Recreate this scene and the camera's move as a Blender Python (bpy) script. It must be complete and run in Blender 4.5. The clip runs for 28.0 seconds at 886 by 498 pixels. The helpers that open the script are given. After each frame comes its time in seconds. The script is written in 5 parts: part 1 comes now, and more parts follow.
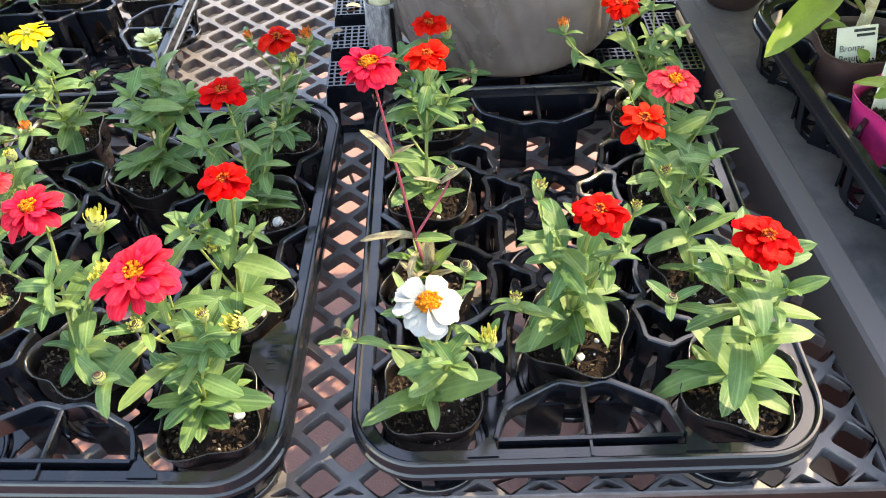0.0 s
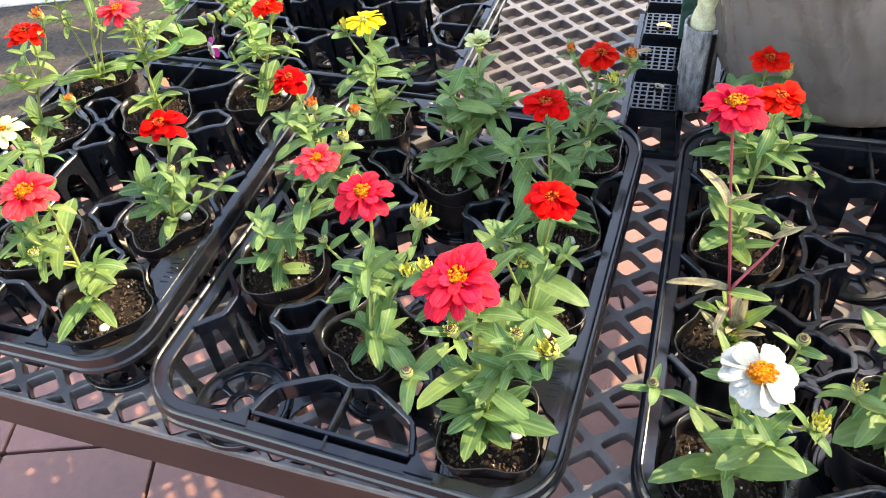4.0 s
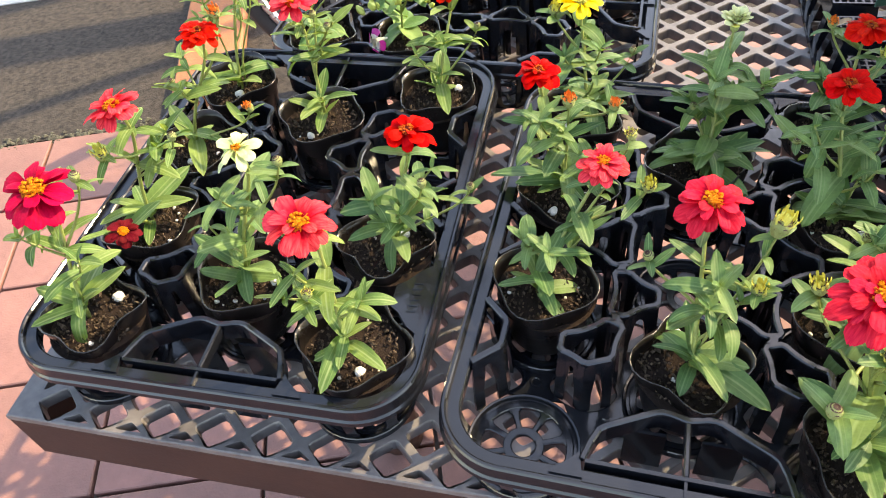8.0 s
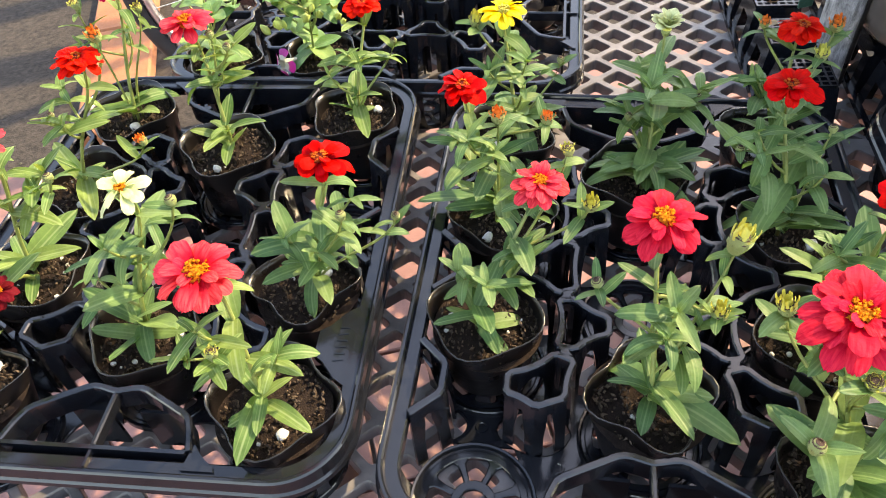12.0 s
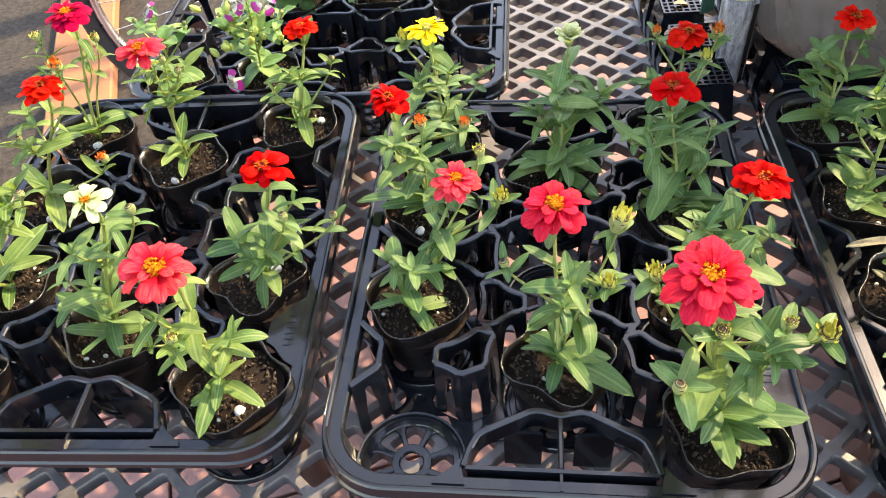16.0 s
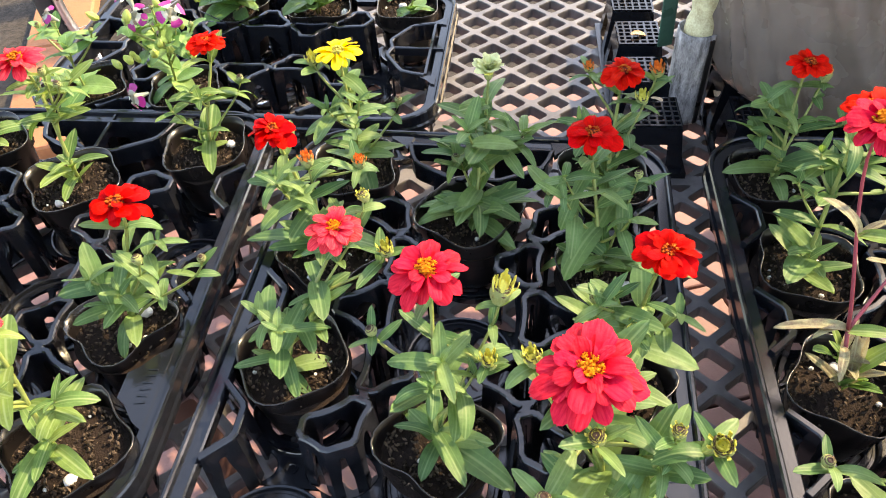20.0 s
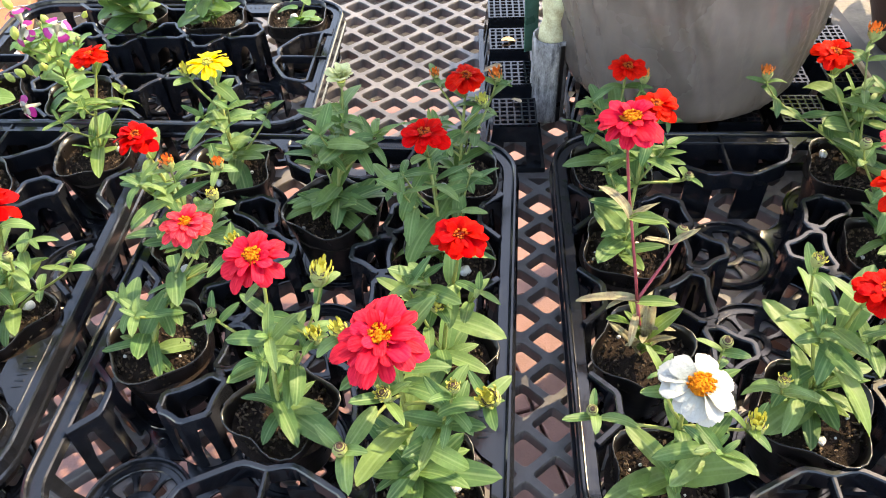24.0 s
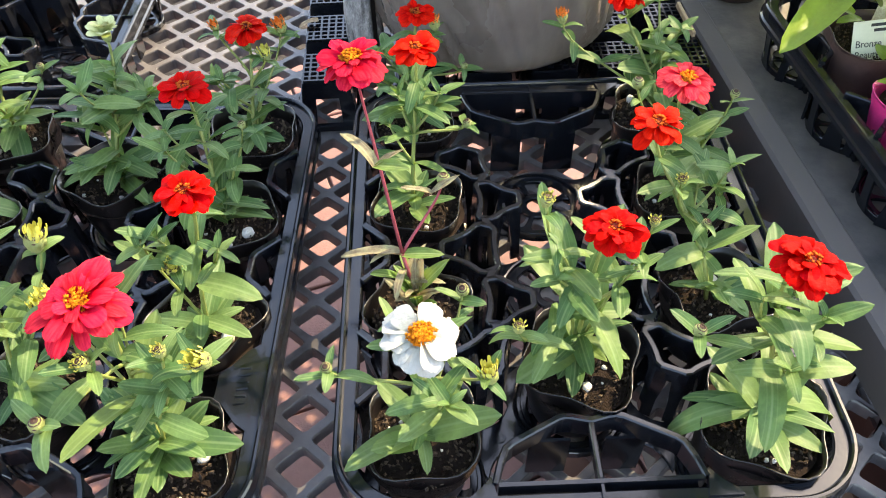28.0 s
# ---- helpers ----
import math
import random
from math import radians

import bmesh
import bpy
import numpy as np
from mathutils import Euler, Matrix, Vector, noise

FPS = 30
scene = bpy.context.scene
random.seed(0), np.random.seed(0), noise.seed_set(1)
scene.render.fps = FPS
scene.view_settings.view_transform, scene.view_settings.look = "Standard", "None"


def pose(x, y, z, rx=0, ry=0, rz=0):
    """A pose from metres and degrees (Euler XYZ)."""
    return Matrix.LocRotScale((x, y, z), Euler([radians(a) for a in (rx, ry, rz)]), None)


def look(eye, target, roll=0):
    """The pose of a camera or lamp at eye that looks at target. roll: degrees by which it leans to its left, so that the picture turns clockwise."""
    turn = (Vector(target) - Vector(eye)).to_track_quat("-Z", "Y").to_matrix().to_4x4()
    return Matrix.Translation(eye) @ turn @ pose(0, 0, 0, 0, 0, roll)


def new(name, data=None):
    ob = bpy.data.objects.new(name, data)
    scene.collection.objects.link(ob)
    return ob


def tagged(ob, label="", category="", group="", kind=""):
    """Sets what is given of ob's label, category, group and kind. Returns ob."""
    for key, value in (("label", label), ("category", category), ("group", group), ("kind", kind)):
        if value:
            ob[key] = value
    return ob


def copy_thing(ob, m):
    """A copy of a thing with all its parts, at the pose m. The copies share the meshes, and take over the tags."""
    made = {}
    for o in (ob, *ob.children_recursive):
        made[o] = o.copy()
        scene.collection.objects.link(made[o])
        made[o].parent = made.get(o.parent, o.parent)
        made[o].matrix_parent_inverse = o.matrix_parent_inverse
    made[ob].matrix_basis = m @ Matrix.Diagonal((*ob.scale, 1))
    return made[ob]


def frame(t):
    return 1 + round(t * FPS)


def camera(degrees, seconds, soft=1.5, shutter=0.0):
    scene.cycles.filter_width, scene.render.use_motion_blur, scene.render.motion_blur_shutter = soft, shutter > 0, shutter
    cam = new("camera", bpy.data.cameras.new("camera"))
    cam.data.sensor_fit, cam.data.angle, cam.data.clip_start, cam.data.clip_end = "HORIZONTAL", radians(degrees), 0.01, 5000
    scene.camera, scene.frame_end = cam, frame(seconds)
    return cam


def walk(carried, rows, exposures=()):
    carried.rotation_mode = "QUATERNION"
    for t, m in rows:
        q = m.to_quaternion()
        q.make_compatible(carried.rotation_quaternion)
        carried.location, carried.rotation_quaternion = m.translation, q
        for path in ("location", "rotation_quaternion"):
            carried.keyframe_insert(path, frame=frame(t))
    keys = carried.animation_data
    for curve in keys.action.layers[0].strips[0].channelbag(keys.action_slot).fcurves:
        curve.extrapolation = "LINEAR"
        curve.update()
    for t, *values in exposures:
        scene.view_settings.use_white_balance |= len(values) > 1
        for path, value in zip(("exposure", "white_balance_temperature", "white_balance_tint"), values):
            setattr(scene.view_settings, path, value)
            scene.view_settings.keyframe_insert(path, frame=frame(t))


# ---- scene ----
cam = camera(60.9, 28.0, 1.0)
PATH = [
    (0, (0.021, 0.207, 1.052), (0.0, 1.549, -0.43), -3.3),
    (0.5, (0.013, 0.201, 1.059), (-0.043, 1.549, -0.417), -3.7),
    (1, (0.003, 0.201, 1.06), (-0.12, 1.547, -0.414), -4.3),
    (1.5, (-0.01, 0.202, 1.057), (-0.215, 1.535, -0.419), -5.0),
    (2, (-0.022, 0.204, 1.058), (-0.304, 1.516, -0.425), -5.6),
    (2.5, (-0.033, 0.205, 1.058), (-0.401, 1.501, -0.419), -6.5),
    (3, (-0.046, 0.206, 1.059), (-0.483, 1.499, -0.403), -6.8),
    (3.5, (-0.055, 0.214, 1.058), (-0.548, 1.501, -0.392), -6.8),
    (5.5, (-0.134, 0.241, 1.046), (-0.662, 1.508, -0.409), -9.8),
    (6, (-0.186, 0.236, 1.05), (-0.635, 1.514, -0.421), -10.4),
    (6.5, (-0.242, 0.232, 1.042), (-0.61, 1.517, -0.446), -9.4),
    (7, (-0.287, 0.253, 1.018), (-0.613, 1.521, -0.494), -8.1),
    (7.5, (-0.313, 0.266, 1.009), (-0.648, 1.53, -0.504), -7.2),
    (8, (-0.318, 0.231, 1.04), (-0.709, 1.508, -0.449), -7.8),
    (8.5, (-0.318, 0.212, 1.052), (-0.741, 1.498, -0.42), -8.5),
    (9, (-0.322, 0.212, 1.051), (-0.731, 1.507, -0.418), -9.0),
    (9.5, (-0.32, 0.213, 1.05), (-0.687, 1.535, -0.405), -8.5),
    (10, (-0.324, 0.213, 1.048), (-0.634, 1.561, -0.396), -7.4),
    (10.5, (-0.325, 0.22, 1.045), (-0.584, 1.582, -0.396), -6.3),
    (11, (-0.323, 0.247, 1.027), (-0.553, 1.606, -0.422), -5.8),
    (11.5, (-0.323, 0.265, 1.013), (-0.539, 1.619, -0.443), -5.5),
    (12, (-0.324, 0.274, 1.004), (-0.545, 1.62, -0.459), -5.7),
    (12.5, (-0.32, 0.273, 1.002), (-0.556, 1.619, -0.458), -6.4),
    (14.5, (-0.309, 0.23, 1.041), (-0.535, 1.596, -0.403), -6.3),
    (15, (-0.302, 0.223, 1.045), (-0.512, 1.588, -0.401), -6.3),
    (15.5, (-0.294, 0.223, 1.045), (-0.479, 1.584, -0.408), -6.5),
    (16, (-0.286, 0.223, 1.044), (-0.441, 1.584, -0.414), -6.3),
    (16.5, (-0.272, 0.225, 1.046), (-0.388, 1.585, -0.417), -5.5),
    (17, (-0.257, 0.226, 1.046), (-0.332, 1.584, -0.421), -4.2),
    (17.5, (-0.247, 0.227, 1.049), (-0.29, 1.584, -0.419), -3.0),
    (18, (-0.229, 0.231, 1.052), (-0.255, 1.588, -0.417), -1.8),
    (18.5, (-0.22, 0.243, 1.045), (-0.254, 1.602, -0.422), -1.0),
    (19, (-0.218, 0.276, 1.024), (-0.3, 1.638, -0.438), -2.1),
    (19.5, (-0.219, 0.293, 1.017), (-0.352, 1.662, -0.435), -3.3),
    (20, (-0.21, 0.295, 1.015), (-0.377, 1.669, -0.429), -3.7),
    (20.5, (-0.196, 0.296, 1.014), (-0.389, 1.668, -0.427), -3.6),
    (22.5, (-0.131, 0.309, 1.007), (-0.352, 1.645, -0.465), -4.7),
    (23, (-0.123, 0.314, 1.003), (-0.307, 1.64, -0.484), -4.2),
    (23.5, (-0.122, 0.257, 1.045), (-0.24, 1.626, -0.408), -2.8),
    (24, (-0.115, 0.253, 1.05), (-0.205, 1.629, -0.399), -2.9),
    (24.5, (-0.099, 0.256, 1.049), (-0.156, 1.632, -0.401), -2.9),
    (25, (-0.086, 0.254, 1.049), (-0.108, 1.627, -0.405), -2.6),
    (25.5, (-0.068, 0.25, 1.046), (-0.064, 1.618, -0.413), -2.2),
    (26, (-0.04, 0.245, 1.043), (-0.018, 1.614, -0.416), -1.6),
    (26.5, (-0.013, 0.245, 1.037), (0.015, 1.614, -0.42), -1.4),
    (27, (0.004, 0.245, 1.035), (0.039, 1.606, -0.43), -1.8),
    (27.5, (0.01, 0.244, 1.034), (0.048, 1.596, -0.44), -1.8),
    (28, (0.011, 0.259, 1.02), (0.055, 1.583, -0.479), -1.3),
]
walk(cam, [(t, look(eye, target, roll)) for t, eye, target, roll in PATH], [(0, 2.97, 8000, 14), (5, 2.83, 8100, 14), (9, 2.64, 8500, 15), (12, 2.71, 8500, 16), (17, 2.79, 8500, 16), (23, 2.80, 8300, 15), (28, 2.86, 8000, 13)])

# ---- world and light ----
SUN_AZ, SUN_EL = 38.0, 42.0          # degrees: from +x towards +y, and above the horizon
world = bpy.data.worlds.new("sky")
scene.world = world
world.use_nodes = True
wn = world.node_tree.nodes
wn.clear()
sky = wn.new("ShaderNodeTexSky")
sky.sky_type, sky.sun_disc = "NISHITA", False
sky.sun_elevation, sky.sun_rotation = radians(SUN_EL), radians(90 - SUN_AZ)
back = wn.new("ShaderNodeBackground")
back.inputs["Strength"].default_value = 0.15
wout = wn.new("ShaderNodeOutputWorld")
world.node_tree.links.new(sky.outputs[0], back.inputs[0])
world.node_tree.links.new(back.outputs[0], wout.inputs[0])
sun = new("sun", bpy.data.lights.new("sun", "SUN"))
sun.data.energy, sun.data.angle, sun.data.color = 1.9, radians(0.53), (1.0, 0.89, 0.65)
to_sun = Vector((math.cos(radians(SUN_AZ)) * math.cos(radians(SUN_EL)), math.sin(radians(SUN_AZ)) * math.cos(radians(SUN_EL)), math.sin(radians(SUN_EL))))
sun.matrix_world = look(to_sun * 20, (0, 0, 0))


# ---- materials ----
def material(name, base, rough=0.6, vary=0.25, scale=40.0, bump=0.0, bump_scale=300.0, metal=0.0, second=None, spec=0.5,
             translucent=0.0, per_object=0.0, stretch=(1, 1, 1), rib=None, throat=None, tip=None, island=0.0):
    """A surface of one colour, uneven at two scales; second: the colour of its stains."""
    m = bpy.data.materials.new(name)
    m.use_nodes = True
    n, ln = m.node_tree.nodes, m.node_tree.links
    b = n["Principled BSDF"]
    b.inputs["Roughness"].default_value, b.inputs["Metallic"].default_value = rough, metal
    b.inputs["Specular IOR Level"].default_value = spec
    co = n.new("ShaderNodeTexCoord")
    big, fine = n.new("ShaderNodeTexNoise"), n.new("ShaderNodeTexNoise")
    big.inputs["Scale"].default_value, fine.inputs["Scale"].default_value = scale, scale * 7.3
    big.inputs["Detail"].default_value = fine.inputs["Detail"].default_value = 5
    mp = n.new("ShaderNodeMapping")
    mp.inputs["Scale"].default_value = stretch
    ln.new(co.outputs["Object"], mp.inputs["Vector"])
    for t in (big, fine):
        ln.new(mp.outputs[0], t.inputs["Vector"])
    add = n.new("ShaderNodeMath")
    add.operation = "MULTIPLY_ADD"
    add.inputs[1].default_value = 0.45
    ln.new(fine.outputs[0], add.inputs[0])
    ln.new(big.outputs[0], add.inputs[2])
    ramp = n.new("ShaderNodeValToRGB")
    lo, hi = ramp.color_ramp.elements
    lo.position, hi.position = 0.45, 0.98
    dark = second or tuple(c * (1 - vary) for c in base)
    lo.color, hi.color = (*dark, 1), (*(min(1, c * (1 + 0.5 * vary)) for c in base), 1)
    ln.new(add.outputs[0], ramp.inputs[0])
    colour = ramp.outputs[0]
    if per_object:
        info, hsv = n.new("ShaderNodeObjectInfo"), n.new("ShaderNodeHueSaturation")
        val, hue = n.new("ShaderNodeMapRange"), n.new("ShaderNodeMapRange")
        swing = 0.10 if base[1] > base[0] * 1.2 else 0.02
        val.inputs["To Min"].default_value, val.inputs["To Max"].default_value = 1 - per_object, 1 + per_object
        hue.inputs["To Min"].default_value, hue.inputs["To Max"].default_value = 0.5 + swing * per_object, 0.5 - swing * per_object
        ln.new(info.outputs["Random"], val.inputs[0])
        ln.new(info.outputs["Random"], hue.inputs[0])
        ln.new(val.outputs[0], hsv.inputs["Value"])
        ln.new(hue.outputs[0], hsv.inputs["Hue"])
        ln.new(colour, hsv.inputs["Color"])
        colour = hsv.outputs[0]
    if island:
        geo, hsv, val = n.new("ShaderNodeNewGeometry"), n.new("ShaderNodeHueSaturation"), n.new("ShaderNodeMapRange")
        val.inputs["To Min"].default_value, val.inputs["To Max"].default_value = 0.35, 1 + island
        ln.new(geo.outputs["Random Per Island"], val.inputs[0])
        ln.new(val.outputs[0], hsv.inputs["Value"])
        ln.new(colour, hsv.inputs["Color"])
        colour = hsv.outputs[0]
    if rib:
        xyz, ab, mr, mx = n.new("ShaderNodeSeparateXYZ"), n.new("ShaderNodeMath"), n.new("ShaderNodeMapRange"), n.new("ShaderNodeMix")
        ab.operation, mx.data_type = "ABSOLUTE", "RGBA"
        ln.new(co.outputs["Object"], xyz.inputs[0])
        ln.new(xyz.outputs[1], ab.inputs[0])
        ln.new(ab.outputs[0], mr.inputs[0])
        mr.inputs["From Min"].default_value, mr.inputs["From Max"].default_value = 0.006, 0.022
        mr.inputs["To Min"].default_value, mr.inputs["To Max"].default_value = 0.55, 0.0
        side, both, mr2, most = n.new("ShaderNodeMath"), n.new("ShaderNodeMath"), n.new("ShaderNodeMapRange"), n.new("ShaderNodeMath")
        side.operation, both.operation, most.operation = "SUBTRACT", "ABSOLUTE", "MAXIMUM"
        side.inputs[1].default_value = 0.068
        ln.new(ab.outputs[0], side.inputs[0])
        ln.new(side.outputs[0], both.inputs[0])
        ln.new(both.outputs[0], mr2.inputs[0])
        mr2.inputs["From Min"].default_value, mr2.inputs["From Max"].default_value = 0.003, 0.011
        mr2.inputs["To Min"].default_value, mr2.inputs["To Max"].default_value = 0.24, 0.0
        ln.new(mr.outputs[0], most.inputs[0])
        ln.new(mr2.outputs[0], most.inputs[1])
        ln.new(most.outputs[0], mx.inputs[0])
        ln.new(colour, mx.inputs[6])
        mx.inputs[7].default_value = (*rib, 1)
        colour = mx.outputs[2]
    if throat:
        xyz, mr, mx = n.new("ShaderNodeSeparateXYZ"), n.new("ShaderNodeMapRange"), n.new("ShaderNodeMix")
        mx.data_type, mx.blend_type = "RGBA", "MULTIPLY"
        ln.new(co.outputs["Object"], xyz.inputs[0])
        ln.new(xyz.outputs[0], mr.inputs[0])
        mr.inputs["From Min"].default_value, mr.inputs["From Max"].default_value = 0.2, 0.85
        mr.inputs["To Min"].default_value, mr.inputs["To Max"].default_value = 1.0, 0.0
        ln.new(mr.outputs[0], mx.inputs[0])
        ln.new(colour, mx.inputs[6])
        mx.inputs[7].default_value = (*throat, 1)
        colour = mx.outputs[2]
    if tip:
        xyz, mr, part_n, mul, mx = n.new("ShaderNodeSeparateXYZ"), n.new("ShaderNodeMapRange"), n.new("ShaderNodeMapRange"), n.new("ShaderNodeMath"), n.new("ShaderNodeMix")
        mul.operation, mx.data_type = "MULTIPLY", "RGBA"
        ln.new(co.outputs["Object"], xyz.inputs[0])
        ln.new(xyz.outputs[0], mr.inputs[0])
        mr.inputs["From Min"].default_value, mr.inputs["From Max"].default_value = 0.45, 1.0
        ln.new(big.outputs[0], part_n.inputs[0])
        part_n.inputs["From Min"].default_value, part_n.inputs["From Max"].default_value = 0.40, 0.66
        part_n.inputs["To Max"].default_value = 0.75
        ln.new(mr.outputs[0], mul.inputs[0])
        ln.new(part_n.outputs[0], mul.inputs[1])
        ln.new(mul.outputs[0], mx.inputs[0])
        ln.new(colour, mx.inputs[6])
        mx.inputs[7].default_value = (*tip, 1)
        colour = mx.outputs[2]
    ln.new(colour, b.inputs["Base Color"])
    rr = n.new("ShaderNodeMapRange")
    rr.inputs["To Min"].default_value, rr.inputs["To Max"].default_value = rough - min(0.13, 0.5 * rough), min(1, rough + min(0.13, 0.5 * rough))
    ln.new(big.outputs[0], rr.inputs[0])
    ln.new(rr.outputs[0], b.inputs["Roughness"])
    if bump:
        t, bp = n.new("ShaderNodeTexNoise"), n.new("ShaderNodeBump")
        t.inputs["Scale"].default_value, t.inputs["Detail"].default_value = bump_scale, 4
        bp.inputs["Strength"].default_value, bp.inputs["Distance"].default_value = bump, 0.002
        ln.new(co.outputs["Object"], t.inputs["Vector"])
        ln.new(t.outputs[0], bp.inputs["Height"])
        ln.new(bp.outputs[0], b.inputs["Normal"])
    if translucent:
        tr, mix = n.new("ShaderNodeBsdfTranslucent"), n.new("ShaderNodeMixShader")
        gain = n.new("ShaderNodeVectorMath")
        gain.operation = "MULTIPLY"
        gain.inputs[1].default_value = (1.5, 1.35, 0.6) if base[1] > base[0] * 1.2 else (1.3, 1.15, 1.15)
        ln.new(colour, gain.inputs[0])
        ln.new(gain.outputs[0], tr.inputs["Color"])
        mix.inputs[0].default_value = translucent
        ln.new(b.outputs[0], mix.inputs[1])
        ln.new(tr.outputs[0], mix.inputs[2])
        ln.new(mix.outputs[0], n["Material Output"].inputs["Surface"])
    return m


BLACK = material("black_plastic", (0.0042, 0.0050, 0.0068), 0.14, 0.5, 18, 0.02, 300, second=(0.0080, 0.0090, 0.0120), spec=0.50)
DECK = material("bench_plastic", (0.125, 0.115, 0.110), 0.40, 0.5, 16, 0.07, 300, second=(0.042, 0.039, 0.040), spec=0.45)
BROWN = material("brown_plastic", (0.044, 0.021, 0.0165), 0.45, 0.35, 14, 0.06, 300, second=(0.026, 0.013, 0.011), spec=0.22)
FILM = material("pot_film", (0.0065, 0.0052, 0.0050), 0.30, 0.4, 60, 0.12, 120)
SOIL = material("potting_soil", (0.018, 0.0122, 0.0092), 0.95, 0.75, 220, 0.7, 900, second=(0.009, 0.006, 0.005), spec=0.10)
CRUMB = material("soil_crumb", (0.050, 0.036, 0.025), 0.95, 0.6, 300, 0.8, 900, spec=0.10, island=1.6)
PERLITE = material("perlite", (0.78, 0.74, 0.66), 0.9, 0.2, 200, 0.6, 600)
STEM = material("green_stem", (0.215, 0.255, 0.066), 0.5, 0.3, 90, 0.2, 900, translucent=0.15)
RED_STEM = material("purple_stem", (0.22, 0.030, 0.045), 0.5, 0.3, 90, 0.2, 900)
LEAF = material("zinnia_leaf", (0.096, 0.182, 0.056), 0.55, 0.35, 3.0, 0.16, 16, spec=0.36, translucent=0.38, per_object=0.26, rib=(0.21, 0.31, 0.13))
PALE_LEAF = material("pale_leaf", (0.112, 0.196, 0.048), 0.56, 0.35, 3.5, 0.16, 16, spec=0.3, translucent=0.38, per_object=0.25, rib=(0.29, 0.37, 0.17))
RUSTY_LEAF = material("rusty_leaf", (0.27, 0.26, 0.13), 0.6, 0.5, 5, 0.5, 22, second=(0.12, 0.065, 0.050), translucent=0.3, per_object=0.35, rib=(0.36, 0.34, 0.2))
SILK = dict(rough=0.62, spec=0.06, scale=2.2, bump=0.35, bump_scale=9, stretch=(1, 9, 1))
PETAL = {
    "red": material("red_petal", (0.47, 0.0008, 0.0010), vary=0.4, translucent=0.24, per_object=0.06, throat=(0.72, 0.5, 0.5), tip=(0.58, 0.002, 0.002), **SILK),
    "orange": material("orange_red_petal", (0.56, 0.0042, 0.0016), vary=0.4, translucent=0.24, per_object=0.06, throat=(0.75, 0.45, 0.5), tip=(0.68, 0.022, 0.003), **SILK),
    "pink": material("crimson_pink_petal", (0.52, 0.0065, 0.029), vary=0.32, translucent=0.24, per_object=0.14, throat=(0.78, 0.35, 0.45), tip=(0.68, 0.050, 0.068), **SILK),
    "coral": material("light_coral_petal", (0.62, 0.018, 0.038), vary=0.30, translucent=0.24, per_object=0.14, throat=(0.78, 0.35, 0.5), tip=(0.78, 0.13, 0.12), **SILK),
    "magenta": material("magenta_petal", (0.38, 0.0006, 0.030), vary=0.35, translucent=0.24, per_object=0.08, throat=(0.7, 0.5, 0.6), tip=(0.46, 0.004, 0.048), **SILK),
    "faded": material("faded_magenta_petal", (0.46, 0.003, 0.027), vary=0.35, translucent=0.24, per_object=0.12, throat=(0.75, 0.5, 0.5), tip=(0.60, 0.045, 0.058), **SILK),
    "maroon": material("maroon_petal", (0.085, 0.002, 0.005), vary=0.4, translucent=0.1, per_object=0.15, **SILK),
    "white": material("white_petal", (0.41, 0.415, 0.385), vary=0.16, translucent=0.22, per_object=0.04, throat=(0.82, 0.86, 0.74), **SILK),
    "cream": material("cream_petal", (0.54, 0.57, 0.30), vary=0.18, translucent=0.22, per_object=0.06, throat=(0.8, 0.88, 0.6), **SILK),
    "yellow": material("yellow_petal", (0.80, 0.62, 0.02), vary=0.25, translucent=0.22, per_object=0.08, throat=(0.92, 0.82, 0.5), tip=(0.85, 0.74, 0.1), **SILK),
}
FLORET = material("orange_floret", (0.82, 0.30, 0.014), 0.6, 0.5, 300, 0.5, 900, second=(0.45, 0.07, 0.008), spec=0.12)
RED_FLORET = material("orange_red_floret", (0.76, 0.19, 0.022), 0.6, 0.5, 300, 0.5, 900, second=(0.40, 0.04, 0.010), spec=0.12)
EYE_DARK = material("dark_flower_eye", (0.15, 0.010, 0.006), 0.7, 0.6, 300, 0.5, 900, second=(0.06, 0.012, 0.008), spec=0.12)
BUD = material("green_bud", (0.26, 0.31, 0.10), 0.6, 0.4, 300, 0.6, 700, second=(0.15, 0.17, 0.05))
BRACT_EDGE = material("dark_bract_edge", (0.060, 0.028, 0.016), 0.7, 0.4, 300, 0.4, 700)
TIP = material("bud_tip", (0.62, 0.58, 0.10), 0.6, 0.4, 300, 0.4, 900)
ORANGE_TIP = material("orange_bud_tip", (0.80, 0.20, 0.02), 0.6, 0.4, 300, 0.4, 900)
VIOLET = material("violet_petal", (0.30, 0.006, 0.17), 0.5, 0.3, 60, 0.3, 700, translucent=0.2)
TILE = material("terracotta_tile", (0.190, 0.090, 0.074), 0.7, 0.25, 9, 0.35, 250, per_object=0.10)
GROUT = material("grout", (0.20, 0.17, 0.15), 0.9, 0.3, 30, 0.5, 300)
ASPHALT = material("asphalt", (0.043, 0.036, 0.030), 0.95, 0.6, 90, 1.0, 230, second=(0.0105, 0.0093, 0.0082), spec=0.2)
BRICK = material("orange_brick", (0.25, 0.094, 0.036), 0.8, 0.3, 14, 0.6, 200, per_object=0.12)
PAINT = material("road_paint", (0.44, 0.44, 0.42), 0.8, 0.3, 14, 0.6, 200, second=(0.22, 0.21, 0.20))
BAG = material("grey_plastic_sheet", (0.158, 0.127, 0.110), 0.29, 0.35, 7, 0.35, 42, second=(0.095, 0.074, 0.064))
